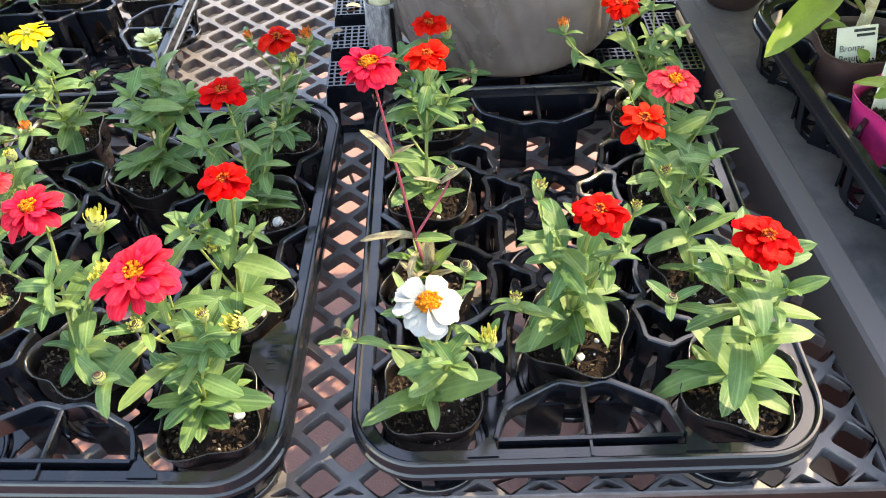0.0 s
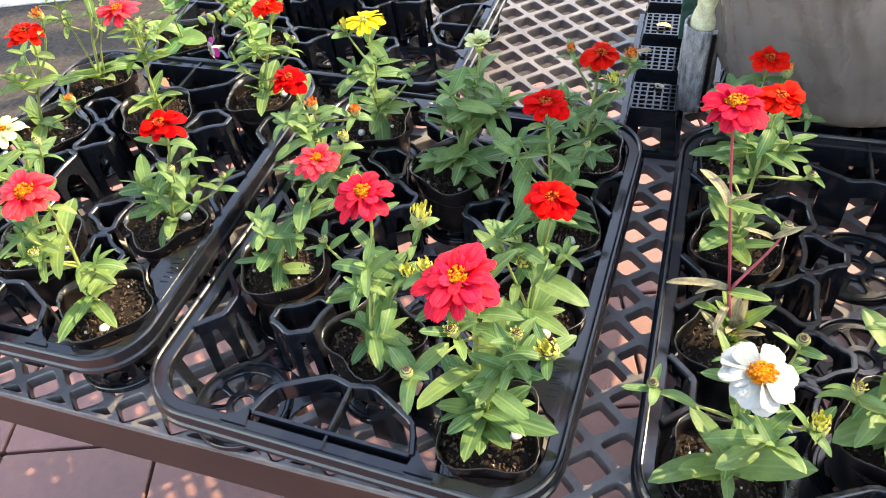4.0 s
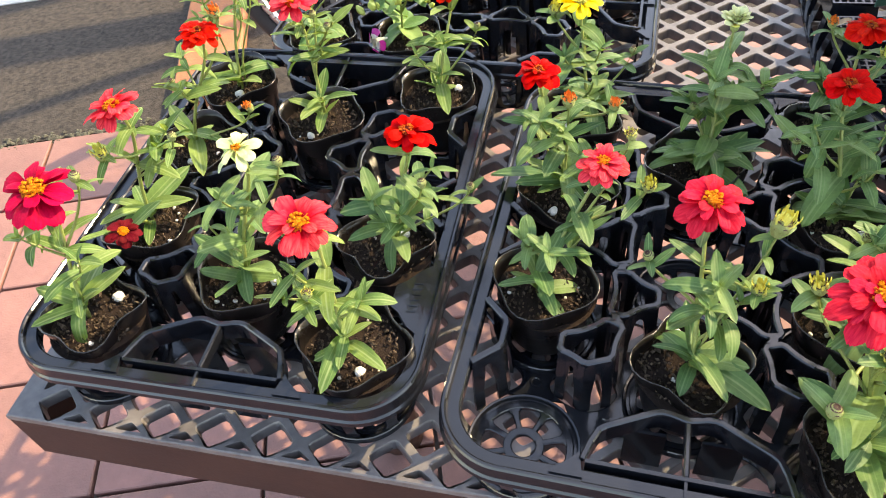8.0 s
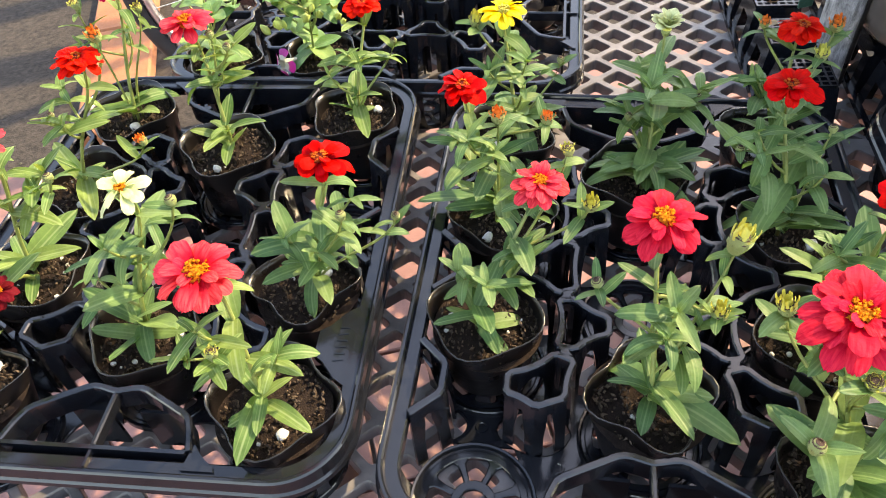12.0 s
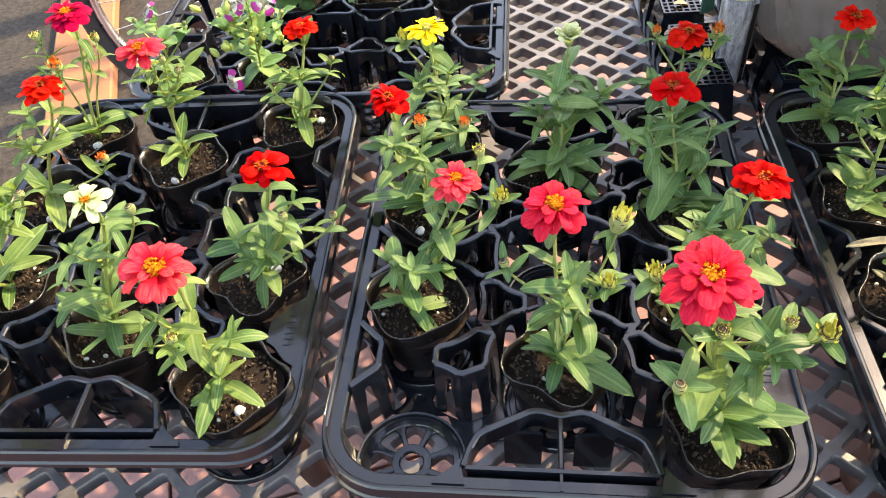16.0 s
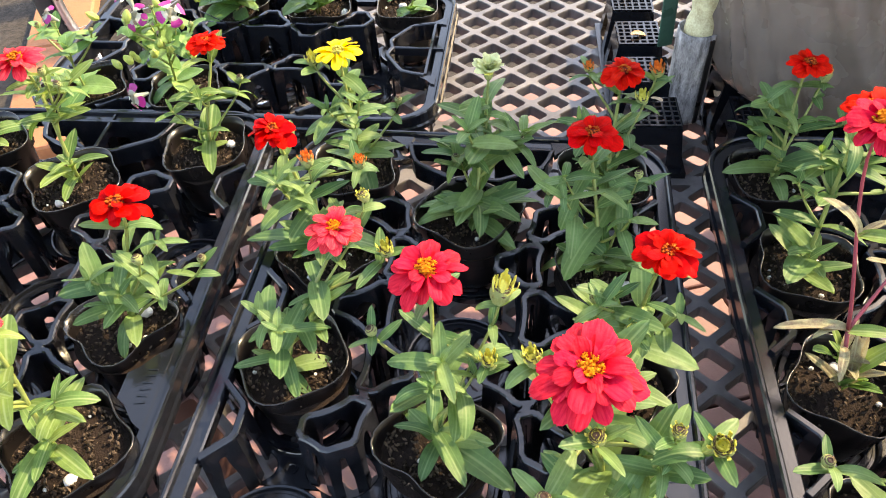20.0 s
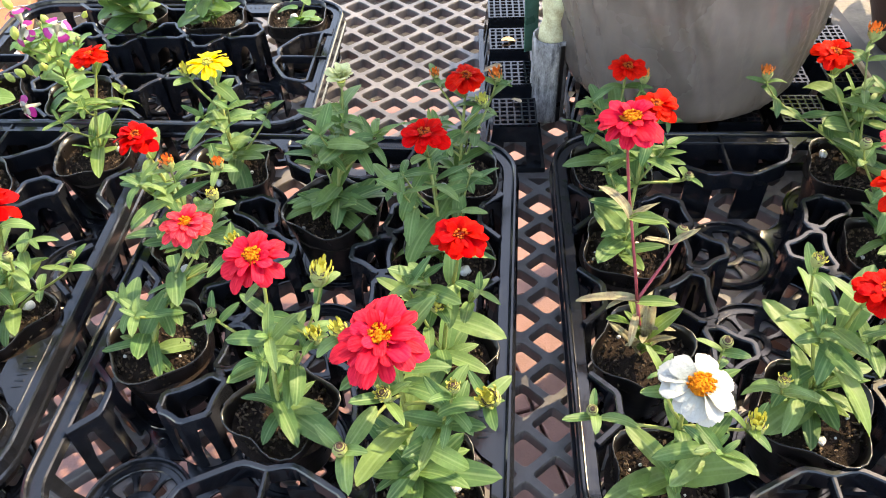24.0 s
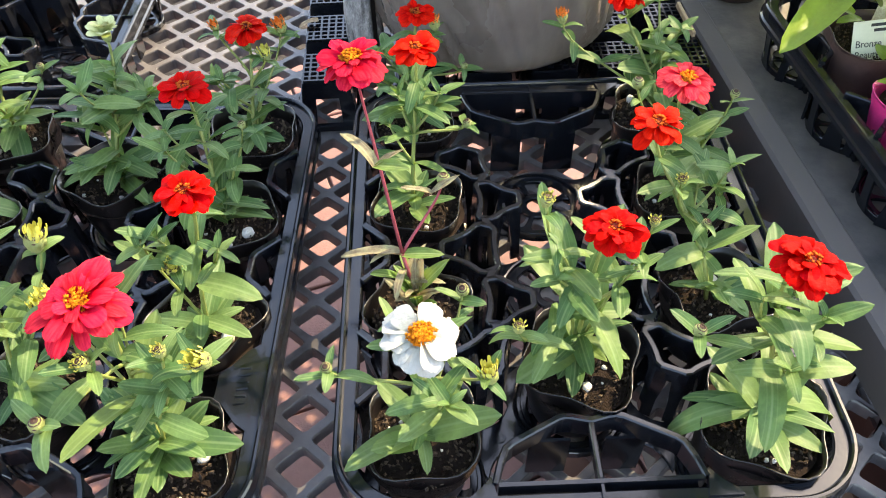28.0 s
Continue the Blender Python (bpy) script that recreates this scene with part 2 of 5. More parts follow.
BARK = material("grey_bark", (0.34, 0.32, 0.31), 0.8, 0.6, 170, 1.0, 300, second=(0.016, 0.014, 0.014), stretch=(1, 1, 0.28))
STUMP = material("pale_green_stem", (0.60, 0.58, 0.36), 0.6, 0.4, 90, 0.4, 300, second=(0.30, 0.22, 0.11))
GREEN_GLASS = material("green_plastic", (0.045, 0.12, 0.085), 0.3, 0.4, 40, 0.2, 300)
GREY = material("grey_bench_top", (0.150, 0.132, 0.115), 0.75, 0.3, 9, 0.4, 200, second=(0.036, 0.036, 0.036))
LABEL = material("plant_label", (0.66, 0.65, 0.50), 0.5, 0.1, 40)
INK = material("label_ink", (0.02, 0.02, 0.02), 0.6, 0.1, 40)
PINK_FILM = material("pink_pot_print", (0.65, 0.03, 0.17), 0.4, 0.3, 60, 0.1, 200)
LIME = material("lime_leaf", (0.22, 0.34, 0.045), 0.4, 0.25, 3, 0.3, 15, translucent=0.45, per_object=0.15)
BROAD_LEAF = material("broad_leaf", (0.085, 0.185, 0.045), 0.5, 0.35, 4, 0.5, 16, translucent=0.3, per_object=0.25, rib=(0.16, 0.28, 0.09))
DARK_EDGE = material("dark_bench_edge", (0.075, 0.066, 0.062), 0.62, 0.5, 9, 0.10, 200, second=(0.100, 0.086, 0.080), spec=0.2)
BROWN_POT = material("brown_pot", (0.085, 0.048, 0.042), 0.45, 0.3, 30, 0.2, 200)
POD = material("lime_calyx", (0.44, 0.52, 0.13), 0.55, 0.3, 3, 0.2, 20, translucent=0.3, per_object=0.15)
TORENIA_LEAF = material("torenia_leaf", (0.120, 0.235, 0.070), 0.55, 0.35, 3, 0.3, 14, spec=0.35, translucent=0.3, per_object=0.30, rib=(0.22, 0.34, 0.14))
MOSS = material("moss_and_grit", (0.060, 0.058, 0.034), 0.95, 0.6, 60, 0.8, 300, second=(0.022, 0.019, 0.014))
DRY_LEAF = material("dry_leaf", (0.42, 0.30, 0.18), 0.8, 0.4, 4, 0.4, 18, translucent=0.2, per_object=0.2)
WOOD = material("pale_wood_stake", (0.45, 0.31, 0.18), 0.8, 0.3, 40, 0.5, 300)


# ---- mesh helpers ----
def mesh_of(bm, name, mat, smooth=True):
    me = bpy.data.meshes.new(name)
    bmesh.ops.recalc_face_normals(bm, faces=bm.faces)
    bm.to_mesh(me)
    bm.free()
    for mm in (mat if isinstance(mat, (list, tuple)) else [mat]):
        me.materials.append(mm)
    if smooth:
        me.polygons.foreach_set("use_smooth", [True] * len(me.polygons))
    return me


def part(name, data, mat, parent, label="", m=None, smooth=True):
    """One mesh object under a thing or a part; data is a bmesh or a mesh that alike pieces share."""
    ob = new(name, data if isinstance(data, bpy.types.Mesh) else mesh_of(data, name, mat, smooth))
    ob.parent = parent
    if m is not None:
        ob.matrix_basis = m
    return tagged(ob, label)


def thing(name, m, label, category, group="", kind=""):
    ob = new(name)
    ob.empty_display_size = 0.02
    ob.matrix_basis = m
    return tagged(ob, label, category, group, kind)


def box(bm, x0, x1, y0, y1, z0, z1, m=None):
    vs = [bm.verts.new((x, y, z)) for z in (z0, z1) for x, y in ((x0, y0), (x1, y0), (x1, y1), (x0, y1))]
    for f in ((3, 2, 1, 0), (4, 5, 6, 7), (0, 1, 5, 4), (1, 2, 6, 5), (2, 3, 7, 6), (3, 0, 4, 7)):
        bm.faces.new([vs[i] for i in f])
    if m is not None:
        bmesh.ops.transform(bm, matrix=m, verts=vs)
    return vs


def soft_box(bm, x0, x1, y0, y1, z0, z1, r=0.002, m=None):
    vs = box(bm, x0, x1, y0, y1, z0, z1, m)
    es = list({e for v in vs for e in v.link_edges})
    bmesh.ops.bevel(bm, geom=es, offset=r, segments=1, affect="EDGES", profile=0.7)


def tube(bm, pts, radii, seg=6, cap=True):
    """A round tapering tube along points."""
    rings, up = [], Vector((0.31, 0.22, 0.9))
    pts = [Vector(p) for p in pts]
    for i, p in enumerate(pts):
        d = (pts[min(i + 1, len(pts) - 1)] - pts[max(i - 1, 0)]).normalized()
        a = d.cross(up)
        if a.length < 1e-4:
            a = d.cross(Vector((1, 0, 0)))
        a.normalize()
        b = d.cross(a)
        r = radii[i] if hasattr(radii, "__len__") else radii
        rings.append([bm.verts.new(p + r * (math.cos(2 * math.pi * k / seg) * a + math.sin(2 * math.pi * k / seg) * b)) for k in range(seg)])
    for r0, r1 in zip(rings, rings[1:]):
        for k in range(seg):
            bm.faces.new((r0[k], r0[(k + 1) % seg], r1[(k + 1) % seg], r1[k]))
    if cap:
        bm.faces.new(rings[0][::-1])
        bm.faces.new(rings[-1])


def lathe(bm, profile, seg=24, shape=None, close=False):
    """Turns (radius, z) pairs about z; shape(angle, radius, z) gives a point of its own."""
    rings = []
    for r, z in profile:
        ring = []
        for k in range(seg):
            a = 2 * math.pi * k / seg
            ring.append(bm.verts.new(shape(a, r, z) if shape else (r * math.cos(a), r * math.sin(a), z)))
        rings.append(ring)
    for r0, r1 in zip(rings, rings[1:]):
        for k in range(seg):
            bm.faces.new((r0[k], r0[(k + 1) % seg], r1[(k + 1) % seg], r1[k]))
    if close:
        bm.faces.new(rings[0][::-1])
        bm.faces.new(rings[-1])
    return rings


def wall(bm, pts, top, bottom, thick, closed=False, lean=0.0):
    """An upright thin wall along plan points; lean moves its foot outwards on the left side."""
    n = len(pts)
    P = [Vector((p[0], p[1], 0)) for p in pts]
    rows = []
    for i in range(n):
        a, b = P[i - 1] if (closed or i) else P[i], P[(i + 1) % n] if (closed or i < n - 1) else P[i]
        d = (b - a).normalized()
        nn = Vector((-d.y, d.x, 0))
        o, q = P[i] + nn * thick / 2, P[i] - nn * thick / 2
        tz = top[i] if hasattr(top, "__len__") else top
        bz = bottom[i] if hasattr(bottom, "__len__") else bottom
        rows.append([bm.verts.new(v) for v in ((o.x, o.y, tz), (q.x, q.y, tz), (q.x + lean * nn.x, q.y + lean * nn.y, bz), (o.x + lean * nn.x, o.y + lean * nn.y, bz))])
    for i in range(n if closed else n - 1):
        a, b = rows[i], rows[(i + 1) % n]
        for k in range(4):
            bm.faces.new((a[k], b[k], b[(k + 1) % 4], a[(k + 1) % 4]))
    if not closed:
        bm.faces.new(rows[0][::-1])
        bm.faces.new(rows[-1])


def arc(cx, cy, r, a0, a1, n):
    return [(cx + r * math.cos(radians(a0 + (a1 - a0) * i / n)), cy + r * math.sin(radians(a0 + (a1 - a0) * i / n))) for i in range(n + 1)]


def strip(bm, inner, outer, z, drop):
    """A flat ring between two closed plan outlines of equal length, with short walls down."""
    a = [bm.verts.new((*p, z)) for p in inner]
    b = [bm.verts.new((*p, z)) for p in outer]
    c = [bm.verts.new((*p, z - drop)) for p in inner]
    d = [bm.verts.new((p[0], p[1], z - drop)) for p in outer]
    n = len(a)
    for i in range(n):
        j = (i + 1) % n
        for q in ((a[i], a[j], b[j], b[i]), (b[i], b[j], d[j], d[i]), (c[j], c[i], d[i], d[j]), (a[j], a[i], c[i], c[j])):
            bm.faces.new(q)


# ---- ground ----
TABLE_Z, RIM_Z = 0.543, 0.606
bm = bmesh.new()
box(bm, -400, 400, -400, 400, -0.35, -0.02)
gm = mesh_of(bm, "ground", GROUT, False)
ground = tagged(new("ground", gm), "pale mortar bed under terracotta paving", "ground", kind="structure")
GROUND_TURN = pose(0, 0, 0, 0, 0, 18)           # paving and road run 18 degrees askew of the bench


def slab(name, x0, x1, y0, y1, z0, z1, mat, label, category, kind="structure", r=0.0):
    b = bmesh.new()
    if r:
        soft_box(b, x0, x1, y0, y1, z0, z1, r)
    else:
        box(b, x0, x1, y0, y1, z0, z1)
    ob = new(name, mesh_of(b, name, mat, False))
    ob.matrix_basis = GROUND_TURN
    return tagged(ob, label, category, kind=kind)


road = slab("road", -60, 60, 1.772, 60, -0.02, -0.006, ASPHALT, "weathered grey asphalt road beside the paving", "road")
for u0, u1, v0, v1 in ((-3.2, -1.12, 2.45, 2.553), (-1.243, -1.12, 2.557, 3.3), (-3.2, -1.31, 2.70, 2.84)):
    b = bmesh.new()
    box(b, u0, u1, v0, v1, -0.006, -0.003)
    part("road_marking", b, PAINT, road, "worn white road paint", smooth=False)

# ---- nursery bench ----
PX, PYD, IX, IY, NX, NY = 0.0457, 0.0407, 0.0153, -0.0043, 23.5, 25
BW, BD = 1.083, 1.012


def lattice(nx, ny, px, py, ix, iy, wide, long, open_part, depth):
    """A moulded deck of diamond holes with small half holes along its edges and a solid border."""
    verts, faces, index = [], [], {}

    def v(x, y, z):
        key = (round(x * 1e5), round(y * 1e5), round(z * 1e5))
        if key not in index:
            index[key] = len(verts)
            verts.append((x, y, z))
        return index[key]

    def held(q):
        return (min(max(q[0], 0.002), wide - 0.002), min(max(q[1], 0.002), long - 0.002))

    def cell(corners, inner):
        c = [v(*held(q), 0) for q in corners]
        n = len(corners)
        mid = Vector((sum(q[0] for q in inner) / n, sum(q[1] for q in inner) / n))
        ring = []
        for i in range(n):
            a, o, b = Vector(inner[i - 1]), Vector(inner[i]), Vector(inner[(i + 1) % n])
            ring += [o.lerp(a, 0.15), o.lerp(o.lerp(a, 0.15).lerp(o.lerp(b, 0.15), 0.5), 0.55), o.lerp(b, 0.15)]
        top = [v(*(mid + (q - mid) * 1.05), 0) for q in ring]
        low = [v(*(mid + (q - mid) * 0.99), -0.0012) for q in ring]
        bot = [v(*(mid + (q - mid) * 0.94), -depth) for q in ring]
        m = len(ring)
        for i in range(n):
            j = (i + 1) % n
            faces.append((c[i], top[3 * i + 2], top[3 * i + 1]))
            faces.append((c[i], top[3 * i + 1], top[3 * i]))
            faces.append((c[i], c[j], top[3 * j], top[3 * i + 2]))
        for i in range(m):
            j = (i + 1) % m
            faces.append((top[i], top[j], low[j], low[i]))
            faces.append((low[i], low[j], bot[j], bot[i]))

    hx, hy, k = px / 2, py / 2, open_part
    x0, x1, y0, y1 = ix, ix + nx * px, iy, iy + ny * py
    for i in range(int(nx) + 1):
        for j in range(ny + 1):
            for ox, oy in ((0, 0), (hx, hy)):
                x, y = ix + i * px + ox, iy + j * py + oy
                if x > x1 + 1e-6 or y > y1 + 1e-6:
                    continue
                on = [x < x0 + 1e-6, x > x1 - 1e-6, y < y0 + 1e-6, y > y1 - 1e-6]
                if sum(on) == 0:
                    cell([(x + hx, y), (x, y + hy), (x - hx, y), (x, y - hy)], [(x + k * hx, y), (x, y + k * hy), (x - k * hx, y), (x, y - k * hy)])
                elif sum(on) == 1:
                    ax, ay = ((1, 0), (-1, 0), (0, 1), (0, -1))[on.index(True)]
                    tri = [(x + ax * hx, y + ay * hy), (x - ay * hx, y + ax * hy), (x + ay * hx, y - ax * hy)]
                    tri = [held(q) for q in tri]
                    g = tuple(sum(q[d] for q in tri) / 3 for d in (0, 1))
                    cell(tri, [tuple(g[d] + (q[d] - g[d]) * 0.52 for d in (0, 1)) for q in tri])
    for cy, sy in ((y0, 1), (y1, -1)):
        faces.append((v(*held((x0, cy)), 0), v(*held((x0 + hx, cy)), 0), v(*held((x0, cy + sy * hy)), 0)))
    rings = [[v(*held(q), 0) for q in ((x0, y0), (x1, y0), (x1, y1), (x0, y1))]]
    for o, z in ((0.0015, 0), (0.0005, -0.0008), (0, -0.003), (0, -0.0066)):
        rings.append([v(o, o, z), v(wide - o, o, z), v(wide - o, long - o, z), v(o, long - o, z)])
    for r0, r1 in zip(rings, rings[1:]):
        for i in range(4):
            j = (i + 1) % 4
            faces.append((r0[i], r0[j], r1[j], r1[i]))
    me = bpy.data.meshes.new("deck")
    me.from_pydata(verts, [], faces)
    b = bmesh.new()
    b.from_mesh(me)
    bpy.data.meshes.remove(me)
    return b


bench = thing("nursery_bench", pose(-0.760, 0.4455, 0, 0, 0, -1.0), "dark brown moulded plastic nursery bench with a diamond-lattice top", "bench")
FRONT_D, SHIFT = 0.4180, 2.5 * PX            # the rear module stands further right by two and a half holes
part("deck", lattice(NX, 10, PX, PYD, IX, IY, BW, FRONT_D - 0.004, 0.77, 0.011), DECK, bench, "scuffed black diamond-lattice deck", pose(0, 0, TABLE_Z), smooth=False)
part("deck", lattice(NX - 2.5, NY - 10, PX, PYD, IX, IY, BW - SHIFT, BD - FRONT_D + 0.011, 0.77, 0.011), DECK, bench, "scuffed black diamond-lattice deck", pose(SHIFT, 10 * PYD, TABLE_Z - 0.0005), smooth=False)


def panel(length, z0, z1, thick, lean):
    """A thin skirt along x whose foot leans inwards (+y), with rounded long edges."""
    b = bmesh.new()
    sec = [(0.001, z1), (0, z1 - 0.002), (lean, z0 + 0.002), (lean + 0.0015, z0), (lean + thick, z0), (thick, z1)]
    ends = [[b.verts.new((x, y, z)) for y, z in sec] for x in (0, length)]
    for i in range(6):
        b.faces.new((ends[0][i], ends[0][(i + 1) % 6], ends[1][(i + 1) % 6], ends[1][i]))
    b.faces.new(ends[0][::-1])
    b.faces.new(ends[1])
    return b


for nm, ln, m in (("front_panel", BW, pose(0, 0.0005, 0)), ("back_panel", BW - SHIFT, pose(BW, BD - 0.0005, 0, 0, 0, 180)), ("back_panel", SHIFT, pose(SHIFT, FRONT_D - 0.0045, 0, 0, 0, 180)),
                  ("side_panel", FRONT_D - 0.02, pose(0.0005, FRONT_D - 0.012, 0, 0, 0, -90)), ("side_panel", BD - FRONT_D - 0.012, pose(SHIFT + 0.0005, BD - 0.006, 0, 0, 0, -90)), ("side_panel", BD - 0.016, pose(BW - 0.0005, 0.008, 0, 0, 0, 90))):
    part(nm, panel(ln, TABLE_Z - 0.066, TABLE_Z - 0.0068, 0.005, 0.001), BROWN, bench, m=m, smooth=False)
for lx in (SHIFT + 0.06, BW - 0.11):
    for ly in (0.30, BD - 0.10):
        b = bmesh.new()
        lathe(b, [(0.034, 0.0), (0.034, 0.03), (0.028, 0.04), (0.033, TABLE_Z - 0.04), (0.04, TABLE_Z - 0.017)], 16, close=True)
        part("leg", b, BROWN, bench, m=pose(lx, ly, 0))

# ---- pot trays ----
CX, PY = 0.1035, 0.0985
BASE = TABLE_Z - RIM_Z
CELLS = [(s * CX, k * PY) for s in (-1, 1) for k in range(4)] + [(0, (k + 0.5) * PY) for k in range(3)]


def rounded(hx, y0, y1, r, n=8):
    return arc(hx - r, y1 - r, r, 0, 90, n) + arc(-hx + r, y1 - r, r, 90, 180, n) + arc(-hx + r, y0 + r, r, 180, 270, n) + arc(hx - r, y0 + r, r, 270, 360, n)


def cell_mesh():
    """A cell's floor: a solid ring with a raised lip, open in the middle."""
    b = bmesh.new()
    n = 40
    prof = [(0.0300, 0.0008), (0.0300, 0.0034), (0.0306, 0.0042), (0.0345, 0.0042), (0.0352, 0.0034), (0.0372, 0.0034), (0.0382, 0.0062), (0.0396, 0.0066), (0.0402, 0.0058), (0.0404, 0.0008)]
    rings = lathe(b, [(r, BASE + z) for r, z in prof], n)
    for k in range(n):
        b.faces.new((rings[-1][k], rings[-1][(k + 1) % n], rings[0][(k + 1) % n], rings[0][k]))
    return mesh_of(b, "cell", BLACK, False)


def hub_mesh():
    b = bmesh.new()
    n = 28
    prof = [(0.0085, 0.0008), (0.0085, 0.0034), (0.0092, 0.0040), (0.0140, 0.0040), (0.0147, 0.0034), (0.0147, 0.0008)]
    rings = lathe(b, [(r, BASE + z) for r, z in prof], n)
    for k in range(n):
        b.faces.new((rings[-1][k], rings[-1][(k + 1) % n], rings[0][(k + 1) % n], rings[0][k]))
    return mesh_of(b, "hub_ring", BLACK, False)


def spoke_mesh():
    """A spoke that widens towards the outer ring."""
    b = bmesh.new()
    rows = ((0.0140, 0.0021), (0.0215, 0.0022), (0.0270, 0.0030), (0.0306, 0.0062))
    rings = [[b.verts.new((x, y, BASE + z)) for y, z in ((-w, 0.001), (-w, 0.0030), (-w + 0.0008, 0.0037), (w - 0.0008, 0.0037), (w, 0.0030), (w, 0.001))] for x, w in rows]
    for r0, r1 in zip(rings, rings[1:]):
        for k in range(6):
            b.faces.new((r0[k], r0[(k + 1) % 6], r1[(k + 1) % 6], r1[k]))
    return mesh_of(b, "spoke", BLACK, False)


def flange(b, pts, wide, closed, z=0.0, deep=0.0034):
    """A flat bar with softened edges along plan points, its top at z."""
    n, rows = len(pts), []
    P = [Vector((*p, 0)) for p in pts]
    for i in range(n):
        p0, p1 = (P[i - 1] if closed or i else P[i]), (P[(i + 1) % n] if closed or i < n - 1 else P[i])
        d0, d1 = (P[i] - p0), (p1 - P[i])
        d = ((d0.normalized() if d0.length else d1.normalized()) + (d1.normalized() if d1.length else d0.normalized())).normalized()
        side_v, h = Vector((-d.y, d.x, 0)), wide / 2
        if d0.length and d1.length:
            side_v *= min(1.35, 1 / max(0.3, d.dot(d1.normalized())))
        rows.append([b.verts.new((P[i].x + side_v.x * o, P[i].y + side_v.y * o, z + dz)) for o, dz in ((-h, -deep), (-h, -0.0010), (-h + 0.0009, 0), (h - 0.0009, 0), (h, -0.0010), (h, -deep))])
    for i in range(n if closed else n - 1):
        r0, r1 = rows[i], rows[(i + 1) % n]
        for k in range(6):
            b.faces.new((r0[k], r1[k], r1[(k + 1) % 6], r0[(k + 1) % 6]))
    if not closed:
        b.faces.new(rows[0])
        b.faces.new(rows[-1][::-1])


def windowed(b, corners, closed, posts, crown=-0.0125, splay=1.05, mid=None, bow=None):
    """Upright walls along corner points, cut by round-topped windows between the corner posts; the foot splays out from mid."""
    n, pts, foot, line = len(corners), [], [], []
    for i in range(n if closed else n - 1):
        p, q = Vector(corners[i]), Vector(corners[(i + 1) % n])
        length = (q - p).length
        w = min(posts, length * 0.30)
        nrm = Vector((-(q - p).y, (q - p).x)).normalized()
        deep = bow[i] if bow else 0.0
        for f, z in ((0, BASE), (w / length, BASE), (w / length + 0.004, BASE * 0.62), ((w / length) * 1.25 + 0.03, crown - 0.008), (0.40, crown - 0.0015), (0.5, crown), (0.60, crown - 0.0015),
                     (1 - (w / length) * 1.25 - 0.03, crown - 0.008), (1 - w / length - 0.004, BASE * 0.62), (1 - w / length, BASE)):
            pts.append(tuple(p.lerp(q, f) + nrm * deep * 4 * f * (1 - f)))
            foot.append(BASE + 0.002 if z == BASE else z)
        cut = min(0.0022, length * 0.2) / length
        for f in (cut if closed or i else 0, 0.3, 0.5, 0.7, 1 - cut if closed or i < n - 2 else 1):
            line.append(tuple(p.lerp(q, f) + nrm * deep * 4 * f * (1 - f)))
    if not closed:
        pts.append(tuple(corners[-1]))
        foot.append(BASE + 0.002)
    first_v = len(b.verts)
    wall(b, pts, -0.003, foot, 0.0022, closed)
    b.verts.ensure_lookup_table()
    c = Vector(mid) if mid else sum((Vector(p) for p in corners), Vector((0, 0))) / n
    for v in b.verts[first_v:]:
        f = 1 + (splay - 1) * min(1, v.co.z / BASE)
        v.co.x, v.co.y = c.x + (v.co.x - c.x) * f, c.y + (v.co.y - c.y) * f
    return line


def cup_mesh(corners, bow):
    """The frame that fills the gap between three cells: hollow sides towards the cells, short truncated corners."""
    b = bmesh.new()
    flange(b, windowed(b, corners, True, 0.0062, bow=bow, splay=1.10), 0.0046, True)
    return mesh_of(b, "gap_frame", BLACK, False)


def neck_mesh(length):
    """A short waisted bar between two gap frames, with the thin web under it."""
    b = bmesh.new()
    n, rings = 6, []
    for i in range(n + 1):
        f = i / n
        w = 0.0032 + 0.0026 * (2 * f - 1) ** 2
        rings.append([b.verts.new((length * f, y, z)) for y, z in ((-w, -0.006), (-w, -0.001), (-w + 0.0008, 0), (w - 0.0008, 0), (w, -0.001), (w, -0.006))])
    for r0, r1 in zip(rings, rings[1:]):
        for k in range(6):
            b.faces.new((r0[k], r0[(k + 1) % 6], r1[(k + 1) % 6], r1[k]))
    box(b, 0.0005, length - 0.0005, -0.0012, 0.0012, BASE + 0.002, -0.0058)
    return mesh_of(b, "neck_bar", BLACK, False)


def floor_neck_mesh(length):
    """The solid strip of floor between two cell rings, with a moulded dimple."""
    b = bmesh.new()
    rows = []
    for i in range(9):
        f = i / 8
        w = 0.0105 + 0.0125 * abs(2 * f - 1) ** 2.2
        rows.append([b.verts.new((0.036 + (length - 0.072) * f, y, BASE + z)) for y, z in ((-w, 0.001), (-w, 0.0026), (-w + 0.001, 0.0032), (w - 0.001, 0.0032), (w, 0.0026), (w, 0.001))])
    for r0, r1 in zip(rows, rows[1:]):
        for k in range(6):
            b.faces.new((r0[k], r0[(k + 1) % 6], r1[(k + 1) % 6], r1[k]))
    first_v = len(b.verts)
    lathe(b, [(0.0004, BASE + 0.0036), (0.0026, BASE + 0.0036), (0.0032, BASE + 0.0044), (0.0040, BASE + 0.0044), (0.0046, BASE + 0.0031)], 16)
    b.verts.ensure_lookup_table()
    for v in b.verts[first_v:]:
        v.co.x += length / 2
    return mesh_of(b, "floor_neck", BLACK, False)


def outer_leg_mesh():
    b = bmesh.new()
    for turn in (-40, 0, 40):
        slat(b, ((0.0490, -0.008, 0.0078, 0.0010), (0.0470, -0.020, 0.0048, 0.0010), (0.0430, -0.045, 0.0042, 0.0010), (0.0398, BASE + 0.003, 0.0064, 0.0011)), turn)
    return mesh_of(b, "outer_leg", BLACK, False)


